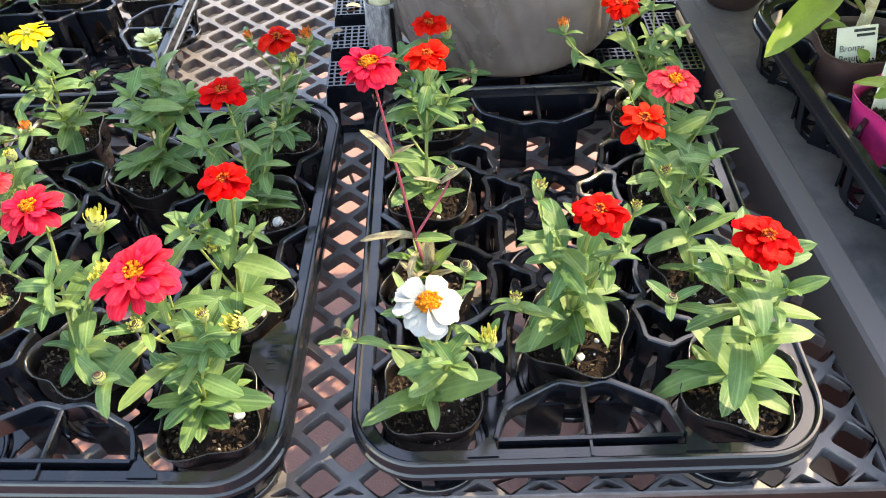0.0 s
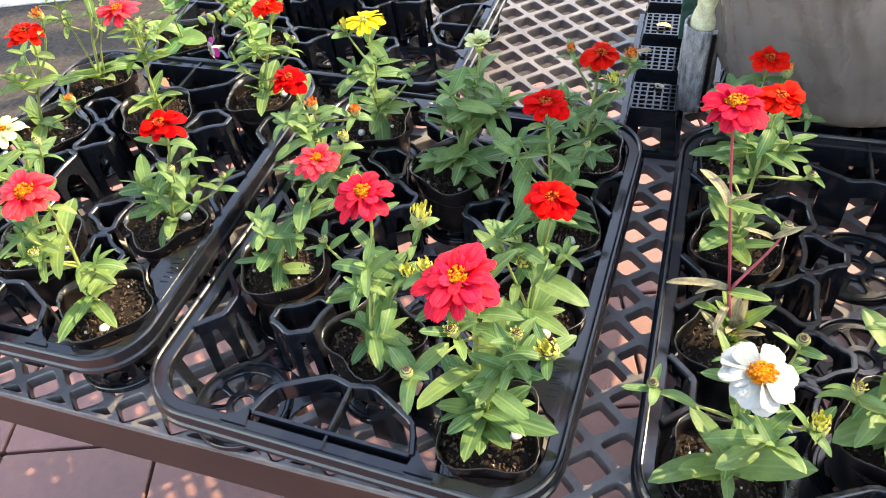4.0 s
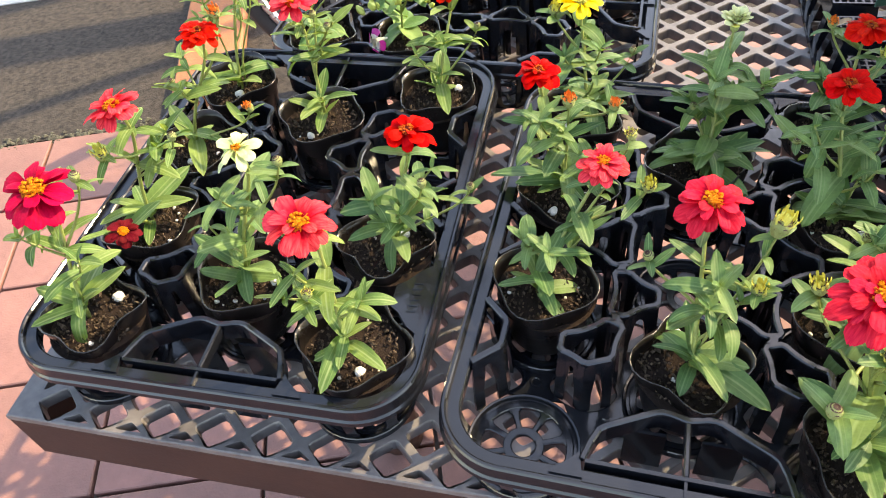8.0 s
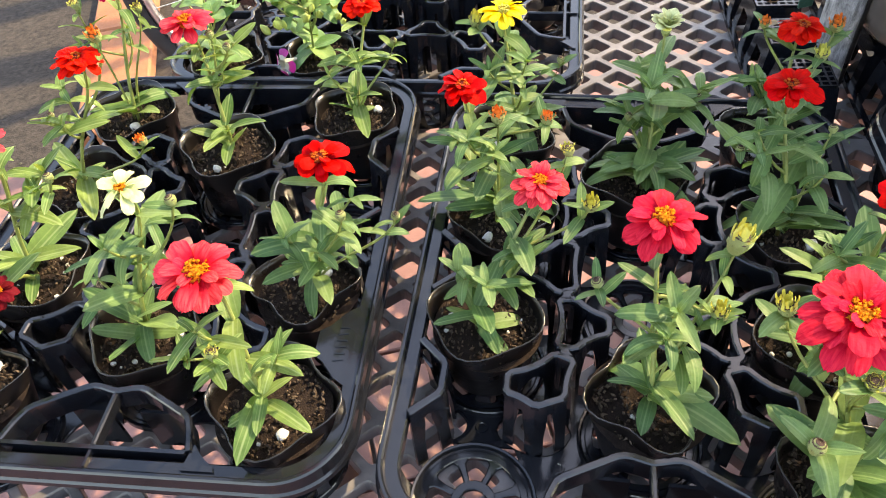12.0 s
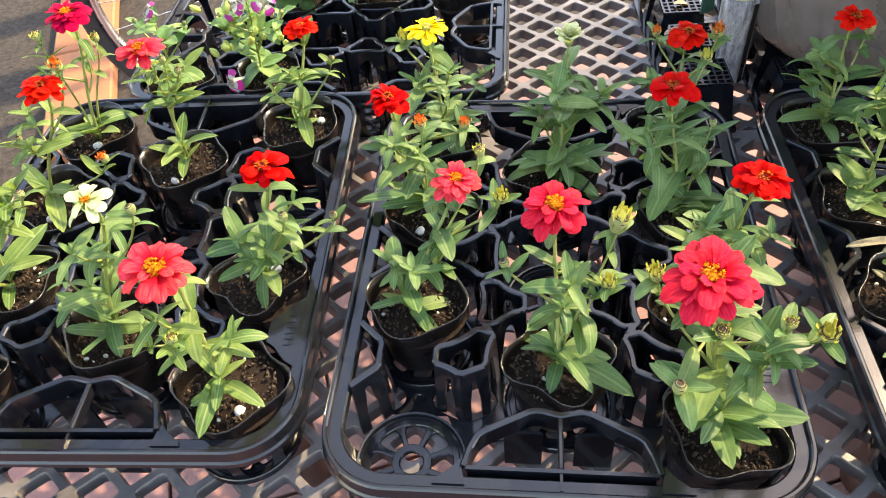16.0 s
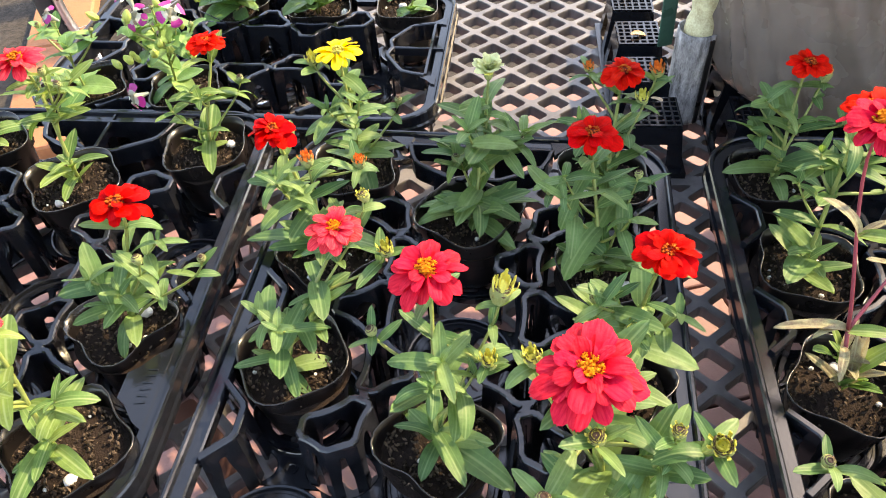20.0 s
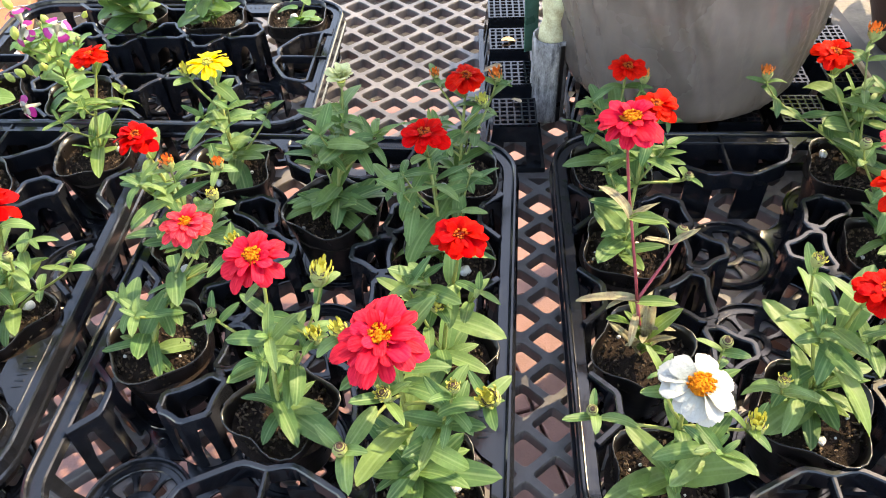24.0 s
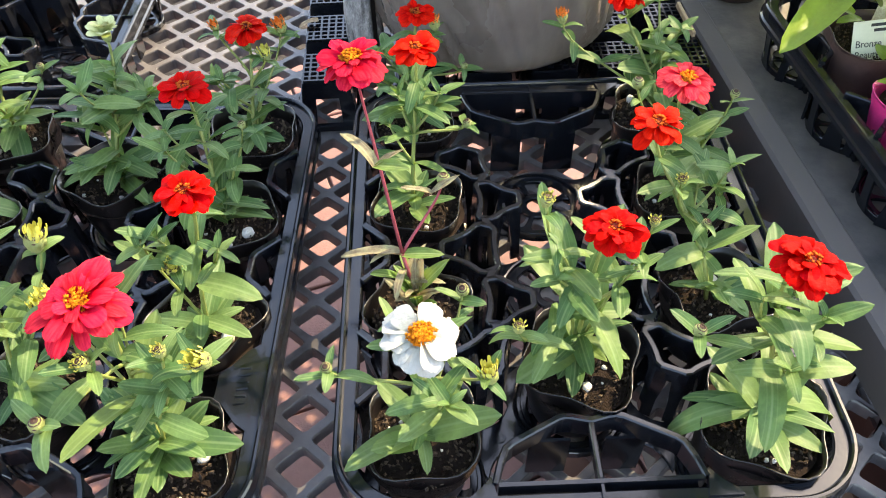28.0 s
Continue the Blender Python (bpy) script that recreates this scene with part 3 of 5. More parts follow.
def slat(b, rows, turn=0.0):
    """A tapering slat through (distance, height, half width, half thickness) rows."""
    rings = []
    q = Matrix.Rotation(radians(turn), 3, "Z")
    for r, z, w, t in rows:
        rings.append([b.verts.new(q @ Vector((r + f * t, e * w, z))) for e, f in ((-1, -1), (1, -1), (1, 1), (-1, 1))])
    for r0, r1 in zip(rings, rings[1:]):
        for k in range(4):
            b.faces.new((r0[k], r0[(k + 1) % 4], r1[(k + 1) % 4], r1[k]))
    b.faces.new(rings[0][::-1])
    b.faces.new(rings[-1])


def notch_meshes():
    """The bowed wall between two corner cells, its rib, the drain channel and the two feet."""
    made = []
    bowed = [(-0.0612, -0.0345), (-0.0575, -0.0215), (-0.0535, -0.0125), (-0.0495, -0.0092), (-0.0340, -0.0010), (-0.0205, 0.0060), (-0.0160, 0.0072), (-0.0110, 0.0068), (0, 0.0040)]
    bowed += [(-x, y) for x, y in bowed[-2::-1]]
    b = bmesh.new()
    wall(b, bowed, -0.003, -0.019, 0.0022)
    flange(b, bowed, 0.0044, False, 0.0002)
    made.append(("bowed_wall", mesh_of(b, "bowed_wall", BLACK, False)))
    b = bmesh.new()
    flange(b, [(0, 0.0018), (0, -0.0334)], 0.0036, False, -0.0004, 0.009)
    box(b, -0.0009, 0.0009, -0.0478, -0.0362, -0.0150, -0.0012)
    made.append(("rib", mesh_of(b, "rib", BLACK, False)))
    b = bmesh.new()
    sec = [(-0.0366, -0.0004), (-0.0340, -0.0004), (-0.0334, -0.018), (-0.0490, -0.018), (-0.0490, -0.0150), (-0.0362, -0.0150)]
    ends = [[b.verts.new((x, y, z)) for y, z in sec] for x in (-0.0595, 0.0595)]
    for k in range(6):
        b.faces.new((ends[0][k], ends[0][(k + 1) % 6], ends[1][(k + 1) % 6], ends[1][k]))
    for e in ends:
        b.faces.new(e)
    made.append(("channel", mesh_of(b, "channel", BLACK, False)))
    for side_x in (-1, 1):
        b = bmesh.new()
        edge = [(side_x * (CX - 0.0495 * math.cos(radians(q))), -0.0495 * math.sin(radians(q))) for q in (36, 42, 48, 54, 60)]
        edge += [(side_x * 0.0800, -0.0462), (side_x * 0.0597, -0.0462)]
        tops, lows = [[b.verts.new((*p, z)) for p in edge] for z in (-0.0016, -0.007)]
        b.faces.new(tops)
        b.faces.new(lows[::-1])
        for q in range(len(edge)):
            b.faces.new((tops[q], tops[(q + 1) % len(edge)], lows[(q + 1) % len(edge)], lows[q]))
        made.append(("corner_plate", mesh_of(b, "corner_plate", BLACK, False)))
    for x in (-0.024, 0.024):
        b = bmesh.new()
        wall(b, [(x - 0.013, 0.0005), (x + 0.013, 0.0005)], -0.0186, BASE + 0.002, 0.0022)
        made.append(("foot", mesh_of(b, "foot", BLACK, False)))
        b = bmesh.new()
        wall(b, [(x - 0.012, -0.0350), (x + 0.012, -0.0350)], -0.0178, BASE + 0.002, 0.0022)
        made.append(("foot", mesh_of(b, "foot", BLACK, False)))
    return made


def make_tray(m, label, group):
    t = thing("pot_tray", m, label, "tray", group)
    b = bmesh.new()
    y0, y1 = -0.0525, 3 * PY + 0.0525
    rings = []
    for o, z in ((-0.0128, -0.012), (-0.0127, -0.0044), (-0.0116, -0.0033), (-0.0044, -0.0031), (-0.0034, -0.0004), (-0.0023, 0.0006), (-0.0007, 0.0006), (0.0004, -0.0008),
                 (0.0008, -0.0105), (0.0022, -0.0122), (0.0024, -0.0160), (0.0004, -0.0162), (-0.0010, -0.0120)):
        rings.append([b.verts.new((*p, z)) for p in rounded(0.1565 + o, y0 - o, y1 + o, 0.046 + o, 16)])
    for r0, r1 in zip(rings, rings[1:]):
        for i in range(len(r0)):
            j = (i + 1) % len(r0)
            b.faces.new((r0[i], r0[j], r1[j], r1[i]))
    part("rim", b, BLACK, t, smooth=False)
    for s in (-1, 1):
        for k in range(3):
            part("side_web" if (s, k) == (1, 0) else "side_slot", WEB_ME if (s, k) == (1, 0) else SLOT_ME, None, t, m=pose(0, (k + 0.5) * PY, 0, 0, 0, 0 if s > 0 else 180))
    for k in range(6):
        part("embossed_mark", MARK_ME, None, t, m=pose(0.138, 0.5 * PY + 0.013 - 0.0052 * k, -0.0026, 0, 0, 8 * (k % 2)))
    for x, y in CELLS:
        shift = -0.004 if y == 0 else 0.004 if y > 2.9 * PY else 0.0
        floor = part("cell", CELL_ME, None, t, m=pose(x, y + shift, 0))
        part("hub_ring", HUB_ME, None, floor)
        for k in range(8):
            part("spoke", SPOKE_ME, None, floor, m=pose(0, 0, 0, 0, 0, 22.5 + 45 * k))
    for s in (-1, 1):
        flip = pose(0, 0, 0, 0, 0, 0) if s < 0 else Matrix.Diagonal((-1, 1, 1, 1))
        for k in range(3):
            part("gap_frame", NEAR_ME[k], None, t, m=flip @ pose(0, (k + 0.5) * PY, 0))
            part("floor_neck", FLOOR_NECK[0], None, t, m=flip @ pose(-CX, k * PY, 0, 0, 0, 90))
        for k in (1, 2):
            part("gap_frame", MID_ME, None, t, m=flip @ pose(0, k * PY, 0))
            for e in (-1, 1):
                part("neck_bar", NECK_ME, None, t, m=flip @ pose(-0.0515, (k + 0.5 * e) * PY - e * 0.0225, 0, 0, 0, -90 * e - e * 4))
        for k in range(3):
            for e in (-1, 1):
                part("floor_neck", FLOOR_NECK[1], None, t, m=flip @ pose(-CX, (k + 0.5 + 0.5 * e) * PY, 0, 0, 0, -e * math.degrees(math.atan2(PY / 2, CX))))
    for s in (-1, 1):
        for k in range(4):
            az = {0: -45, 3: 45}.get(k, 0)
            part("outer_leg", OUTER_LEG, None, t, m=pose(s * CX, k * PY, -0.0015, 0, 0, az if s > 0 else 180 - az))
    for turn, y in ((0, 0), (180, 3 * PY)):
        for nm, me in NOTCH:
            part(nm, me, None, t, m=pose(0, y, 0, 0, 0, turn))
    return t


CELL_ME, HUB_ME, SPOKE_ME, NOTCH, OUTER_LEG = cell_mesh(), hub_mesh(), spoke_mesh(), notch_meshes(), outer_leg_mesh()
# corners of the gap frames, from the row's middle: the truncated end first, then round by the front
SHUT, NECK = ((-0.0680, 0.0155), (-0.0505, 0.0075)), ((-0.0580, 0.0245), (-0.0455, 0.0195))
NEAR_ME = []
for low_end, high_end in ((SHUT, NECK), (NECK, NECK), (NECK, SHUT)):
    NEAR_ME.append(cup_mesh([(-0.0862, 0.0070), (-0.0862, -0.0070)] + [(x, -y) for x, y in low_end] + list(high_end)[::-1], (0, 0.0012 if low_end is SHUT else 0.0030, 0, 0.0016, 0, 0.0030 if high_end is NECK else 0.0012)))
MID_ME = cup_mesh([(-0.0240, -0.0070), (-0.0240, 0.0070), (-0.0455, 0.0205), (-0.0575, 0.0185), (-0.0575, -0.0185), (-0.0455, -0.0205)], (0, 0.0022, 0, 0.0034, 0, 0.0022))
NECK_ME = neck_mesh(0.5 * PY - 0.0225 - 0.0190)
FLOOR_NECK = [floor_neck_mesh(PY), floor_neck_mesh(math.hypot(CX, PY / 2))]
b = bmesh.new()
flange(b, windowed(b, [(0.1437, -0.0275), (0.1262, -0.0110), (0.1262, 0.0110), (0.1437, 0.0275)], False, 0.0070, mid=(0.150, 0), splay=1.14), 0.0050, False)
SLOT_ME = mesh_of(b, "side_slot", BLACK, False)
b = bmesh.new()
ends = [[b.verts.new((x, y, z)) for x, y in ((0.1215, -0.0100), (0.1280, -0.0145), (0.1375, -0.0265), (0.1468, -0.0330), (0.1468, 0.0330), (0.1375, 0.0265), (0.1280, 0.0145), (0.1215, 0.0100))] for z in (-0.0030, -0.009)]
b.faces.new(ends[0])
b.faces.new(ends[1][::-1])
for i in range(8):
    b.faces.new((ends[0][i], ends[0][(i + 1) % 8], ends[1][(i + 1) % 8], ends[1][i]))
WEB_ME = mesh_of(b, "side_web", BLACK, False)
b = bmesh.new()
soft_box(b, -0.0036, 0.0036, -0.0006, 0.0006, -0.0008, 0.0004, 0.0003)
MARK_ME = mesh_of(b, "embossed_mark", BLACK, False)
TRAYS = {"R": pose(0.1062, 0.4770, RIM_Z, 0, 0, -0.8), "M": pose(-0.2510, 0.4770, RIM_Z, 0, 0, -3.0), "L": pose(-0.5825, 0.5085, RIM_Z, 0, 0, -0.6),
         "B": pose(-0.326, 0.967, RIM_Z, 0, 0, 88.0) @ Matrix.Diagonal((0.79, 1, 1, 1))}
first = make_tray(TRAYS["R"], "black moulded plastic pot tray with round cells, half filled", "pot trays on the bench")
for key in "MLB":
    copy_thing(first, TRAYS[key])


def spot(tray, col, row):
    """The place of a tray's cell: column L, M or R and row from the bench's front."""
    x, y = {"L": -CX, "R": CX, "M": 0}[col], row * PY + (PY / 2 if col == "M" else 0)
    return (TRAYS[tray] @ Vector((x, y, 0))).to_2d()


# ---- pots ----
POT_TOP, POT_H, POT_R0, POT_R1 = RIM_Z + 0.003, 0.0600, 0.0290, 0.0388


def pot_mesh(seed, mat=None, r0=POT_R0, r1=POT_R1, h=POT_H):
    rng = random.Random(seed)
    ph, sq = rng.uniform(0, 6.28), rng.uniform(0.085, 0.125)
    w = [(rng.uniform(0.0003, 0.0010), rng.randint(2, 5), rng.uniform(0, 6.28)) for _ in range(3)]

    def shape(a, r, z):
        f = z / h
        rr = r * (1 + f * f * (sq * math.cos(4 * (a - ph)) - sq * 0.3)) + f * sum(q * math.sin(n * a + p) for q, n, p in w)
        dz = f ** 3 * sum(1.3 * q * math.cos(n * a + p) for q, n, p in w)
        return (rr * math.cos(a), rr * math.sin(a), z + dz)

    prof = [(0.004, 0.002), (r0 - 0.002, 0.0), (r0, 0.003)]
    for i in range(1, 23):
        f = i / 22
        prof.append((r0 + (r1 - r0) * f + (0.00022 if i % 2 else -0.00012) * (f > 0.45), 0.003 + (h - 0.003) * f))
    prof += [(r1 + 0.0004, h - 0.0008), (r1 + 0.0004, h), (r1 - 0.0006, h)]
    for f in (0.9, 0.75, 0.55):
        prof.append((r0 + (r1 - r0) * f - 0.0010, h * f))
    b = bmesh.new()
    lathe(b, prof, 36, shape)
    return mesh_of(b, "pot", mat or FILM)


def soil_mesh(seed, r=0.0368):
    rng = random.Random(seed)
    b = bmesh.new()
    ox, oy = rng.uniform(0, 9), rng.uniform(0, 9)

    def shape(a, rr, z):
        x, y = rr * math.cos(a), rr * math.sin(a)
        h = 0.0022 * noise.noise((x * 45 + ox, y * 45 + oy, 0)) + 0.0009 * noise.noise((x * 190 + ox, y * 190 + oy, 3)) + 0.0005 * noise.noise((x * 420, y * 420 + oy, 5))
        return (x, y, z + h)

    lathe(b, [(0.0004 + r * i / 12, -0.0025 * (i / 12) ** 2) for i in range(13)], 40, shape)
    return mesh_of(b, "soil", SOIL)


def crumb_mesh(seed, count=330, r=0.0335):
    rng = random.Random(seed)
    verts, faces = [], []
    for _ in range(count):
        a, d, s = rng.uniform(0, 6.28), r * math.sqrt(rng.random()), rng.uniform(0.0005, 0.0016)
        x, y, z = d * math.cos(a), d * math.sin(a), rng.uniform(0.0005, 0.0025)
        o = len(verts)
        q = Euler((rng.uniform(0, 6), rng.uniform(0, 6), rng.uniform(0, 6))).to_matrix()
        long = rng.uniform(1, 2.6)
        for p in ((1, 0, 0), (-1, 0, 0), (0, 1, 0), (0, -1, 0), (0, 0, 1), (0, 0, -1)):
            c = q @ Vector((p[0] * s * long, p[1] * s, p[2] * s * 0.8))
            verts.append((x + c.x, y + c.y, z + c.z))
        for f in ((0, 2, 4), (2, 1, 4), (1, 3, 4), (3, 0, 4), (2, 0, 5), (1, 2, 5), (3, 1, 5), (0, 3, 5)):
            faces.append(tuple(o + i for i in f))
    me = bpy.data.meshes.new("loose_soil")
    me.from_pydata(verts, [], faces)
    me.materials.append(CRUMB)
    return me


def perlite_mesh():
    b = bmesh.new()
    bmesh.ops.create_icosphere(b, subdivisions=2, radius=1)
    for v in b.verts:
        v.co *= 1 + 0.25 * noise.noise(v.co * 1.7)
    return mesh_of(b, "perlite", PERLITE)


POTS, SOILS, CRUMBS, PERL = [pot_mesh(i) for i in range(7)], [soil_mesh(i) for i in range(5)], [crumb_mesh(i) for i in range(5)], perlite_mesh()


# ---- leaves, flowers, buds ----
def leaf_mesh(bend, fold, wave, mat, wide=0.165, name="leaf"):
    """A lance-shaped leaf of unit length along x, folded on its midrib."""
    b = bmesh.new()
    n, grid = 11, []
    for i in range(n + 1):
        f = i / n
        w = wide * max(0.0, math.sin(math.pi * (0.06 + 0.94 * f) ** 0.88)) ** 0.55 + 0.006
        if i == n:
            w = 0.007
        ang = bend * f
        x = math.sin(ang) / bend
        z = -(1 - math.cos(ang)) / bend
        row = []
        for k in range(-3, 4):
            y = w * k / 3
            lift = fold * (math.sqrt(y * y + 0.0009) - 0.03) * (1 - 0.35 * f) + wave * 0.011 * math.sin(6.5 * f + 1.7 * k) * abs(k) / 1.5
            row.append(b.verts.new((x, y, z + lift)))
        grid.append(row)
    for r0, r1 in zip(grid, grid[1:]):
        for k in range(6):
            b.faces.new((r0[k], r1[k], r1[k + 1], r0[k + 1]))
    return mesh_of(b, name, mat)


SHAPES = [(0.35, 0.45, 0.4), (0.8, 0.35, 0.7), (1.25, 0.3, 0.5), (0.15, 0.5, 0.9), (0.5, 0.5, 0.5), (1.6, 0.25, 0.8)]
LEAVES = {"green": [leaf_mesh(s[0], s[1] * 0.8, s[2], LEAF, 0.170) for s in SHAPES], "pale": [leaf_mesh(*s, PALE_LEAF, 0.156) for s in SHAPES],
          "broad": [leaf_mesh(s[0], s[1] * 0.6, s[2], BROAD_LEAF, 0.27) for s in SHAPES], "ovate": [leaf_mesh(s[0], s[1] * 0.6, s[2], TORENIA_LEAF, 0.29) for s in SHAPES],
          "lime": [leaf_mesh(s[0], s[1] * 0.7, s[2] * 0.6, LIME, 0.22) for s in SHAPES],
          "rusty": [leaf_mesh(s[0], s[1] + 0.4, s[2] + 0.3, RUSTY_LEAF, 0.11) for s in SHAPES]}


def petal_mesh(mat, droop, wide, cup=0.25, ruffle=0.02, notch=0.03):
    """A strap-shaped petal of unit length along x with a blunt, lightly notched tip."""
    b = bmesh.new()
    n, grid = 9, []
    for i in range(n + 1):
        f = i / n
        w = wide * (0.30 + 0.70 * math.sin(math.pi / 2 * min(1, f * 1.3)) ** 1.1)
        if f > 0.74:
            w *= math.sqrt(max(0.16, 1 - ((f - 0.74) / 0.285) ** 2))
        row = []
        for k in range(-3, 4):
            e = k / 3
            x = 0.08 + 0.92 * f - (notch * (1.0 if k == 0 else 0.5 if abs(k) == 2 else 0.0) if i == n else 0) - 0.05 * f * f * e * e
            z = 0.11 * math.sin(f * 2.2) - droop * f * f + cup * wide * e * e * (1.15 - 1.5 * f) + ruffle * math.sin(9 * f + 2.4 * k) * abs(e) * f
            row.append(b.verts.new((x, w * e, z)))
        grid.append(row)
    for r0, r1 in zip(grid, grid[1:]):
        for k in range(6):
            b.faces.new((r0[k], r1[k], r1[k + 1], r0[k + 1]))
    return mesh_of(b, "petal", mat)


FORMS = ((0.12, 0.21, 0.40, 0.012, 0.03), (0.22, 0.22, 0.15, 0.020, 0.05), (0.04, 0.20, 0.60, 0.016, 0.02), (0.32, 0.20, -0.20, 0.024, 0.04), (0.14, 0.19, 0.85, 0.010, 0.05))
PETALS = {c: [petal_mesh(mm, *f) for f in FORMS] for c, mm in PETAL.items()}


def eye_mesh(dark, floret, grow=1.0):
    """The middle of an open flower, one unit across its petals' radius."""
    b = bmesh.new()
    lathe(b, [(0.26 * grow, 0.02), (0.23 * grow, 0.11), (0.15 * grow, 0.18 * grow), (0.06 * grow, 0.21 * grow), (0.004, 0.21 * grow)], 16)
    for f in b.faces:
        f.material_index = 1
    rng = random.Random(4)
    for ring, n, z, s in ((0.245, 17, 0.09, 0.046), (0.190, 13, 0.155, 0.046), (0.125, 9, 0.195, 0.042), (0.05, 4, 0.215, 0.036)):
        if dark and ring == 0.05:
            continue
        count = int(n * (0.85 if dark else 1) * grow)
        for k in range(count):
            a = 2 * math.pi * (k + rng.uniform(-0.3, 0.3)) / count
            rr, lift = ring * grow * rng.uniform(0.9, 1.1), rng.uniform(-0.015, 0.045)
            p = Vector((rr * math.cos(a), rr * math.sin(a), z * (grow if z > 0.1 else 1) + 0.02))
            lean_v = Vector((math.cos(a), math.sin(a), 0)) * rng.uniform(0.0, 0.05)
            tip_v = [b.verts.new(p + lean_v + Vector((s * math.cos(q) * (1.45 if j % 2 else 0.5), s * math.sin(q) * (1.45 if j % 2 else 0.5), s * (1.2 if j % 2 else 1.6) + lift))) for j, q in enumerate([math.pi * 2 * i / 10 for i in range(10)])]
            foot, mid = b.verts.new(p), b.verts.new(p + lean_v + Vector((0, 0, s * 0.8 + lift)))
            for i in range(10):
                for f in (b.faces.new((foot, tip_v[i], tip_v[(i + 1) % 10])), b.faces.new((mid, tip_v[(i + 1) % 10], tip_v[i]))):
                    f.material_index = 0
    return mesh_of(b, "flower_eye", [floret, EYE_DARK if dark else floret])


def calyx_mesh():
    b = bmesh.new()
    lathe(b, [(0.05, -0.42), (0.16, -0.36), (0.24, -0.2), (0.27, -0.04), (0.2, 0.03)], 12)
    return mesh_of(b, "calyx", BUD)


EYES, CALYX = {"open": eye_mesh(False, FLORET, 1.08), "dome": eye_mesh(False, FLORET, 1.28), "dark": eye_mesh(True, RED_FLORET), "lemon": eye_mesh(False, TIP), "small": eye_mesh(False, FLORET, 0.5)}, calyx_mesh()


def bud_mesh(tip_mat, opening):
    """An egg-shaped bud of overlapping dark-edged bracts, with a crown of young petals where it opens."""
    b = bmesh.new()
    lathe(b, [(0.14, -1.05), (0.34, -0.86), (0.53, -0.45), (0.58, -0.05), (0.48, 0.20), (0.26, 0.36), (0.04, 0.40)], 12)
    for f in b.faces:
        f.material_index = 0 if f.calc_center_median().z < 0.1 else (1 if opening > 0.6 else 2)
    rng = random.Random(2)
    heart = b.verts.new((0, 0, -0.1))
    b.verts.ensure_lookup_table()
    b.faces.new((heart, b.verts[0], b.verts[1]))
    for row, (z, r, tall, lean) in enumerate(((-0.90, 0.35, 0.36, 0.06), (-0.64, 0.50, 0.40, 0.05), (-0.36, 0.63, 0.42, -0.02), (-0.08, 0.61, 0.42, -0.10 if opening else -0.18), (0.14, 0.46, 0.34, -0.04 if opening else -0.22))):
        for k in range(9):
            a = 2 * math.pi * (k + 0.5 * (row % 2)) / 9
            c, s = math.cos(a), math.sin(a)

            def at(u, v, o):
                return b.verts.new(((r + o + lean * v / tall) * c - u * s, (r + o + lean * v / tall) * s + u * c, z + v))

            w = 0.20 * min(1, r / 0.55)
            lo = [at(-w, 0, -0.03), at(0, 0, 0.03), at(w, 0, -0.03)]
            hi = [at(-w * 0.95, tall * 0.78, -0.02), at(0, tall * 0.82, 0.05), at(w * 0.95, tall * 0.78, -0.02)]
            top = [at(-w * 0.5, tall * 0.97, -0.05), at(0, tall, -0.01), at(w * 0.5, tall * 0.97, -0.05)]
            b.faces.new((heart, lo[0], lo[2]))
            for q in (0, 1):
                b.faces.new((lo[q], lo[q + 1], hi[q + 1], hi[q])).material_index = 0
                b.faces.new((hi[q], hi[q + 1], top[q + 1], top[q])).material_index = 2 if row > 2 or (row + k) % 3 == 0 else 0
    if opening:
        for k in range(24):
            a, r = 2 * math.pi * k / 24 * 5 + rng.uniform(-0.15, 0.15), (0.52, 0.38, 0.22)[k % 3] * rng.uniform(0.9, 1.1)
            c, s = math.cos(a), math.sin(a)
            h, o = opening * rng.uniform(0.75, 1.25), rng.uniform(1.10, 1.65)
            prev = None
            for f, w in ((0, 0.09), (0.5, 0.12), (0.85, 0.11), (1.0, 0.05)):
                rr = r * (1 + (o - 1) * math.sin(f * 2.2))
                pair = [b.verts.new((rr * c - e * w * s, rr * s + e * w * c, 0.05 + h * f)) for e in (-1, 0, 1)]
                pair[1].co += Vector((c, s, 0)) * 0.05
                if prev:
                    for q in (0, 1):
                        b.faces.new((prev[q], prev[q + 1], pair[q + 1], pair[q])).material_index = 1
                else:
                    b.faces.new((heart, pair[0], pair[2])).material_index = 1
                prev = pair
    return mesh_of(b, "bud", [BUD, tip_mat, BRACT_EDGE])


BUDS = {"green": bud_mesh(TIP, 0.0), "brown": bud_mesh(TIP, 0.42), "yellow": bud_mesh(TIP, 0.9), "orange": bud_mesh(ORANGE_TIP, 0.7)}


def aim(n):
    return Vector(n).normalized().to_track_quat("Z", "Y").to_matrix().to_4x4()


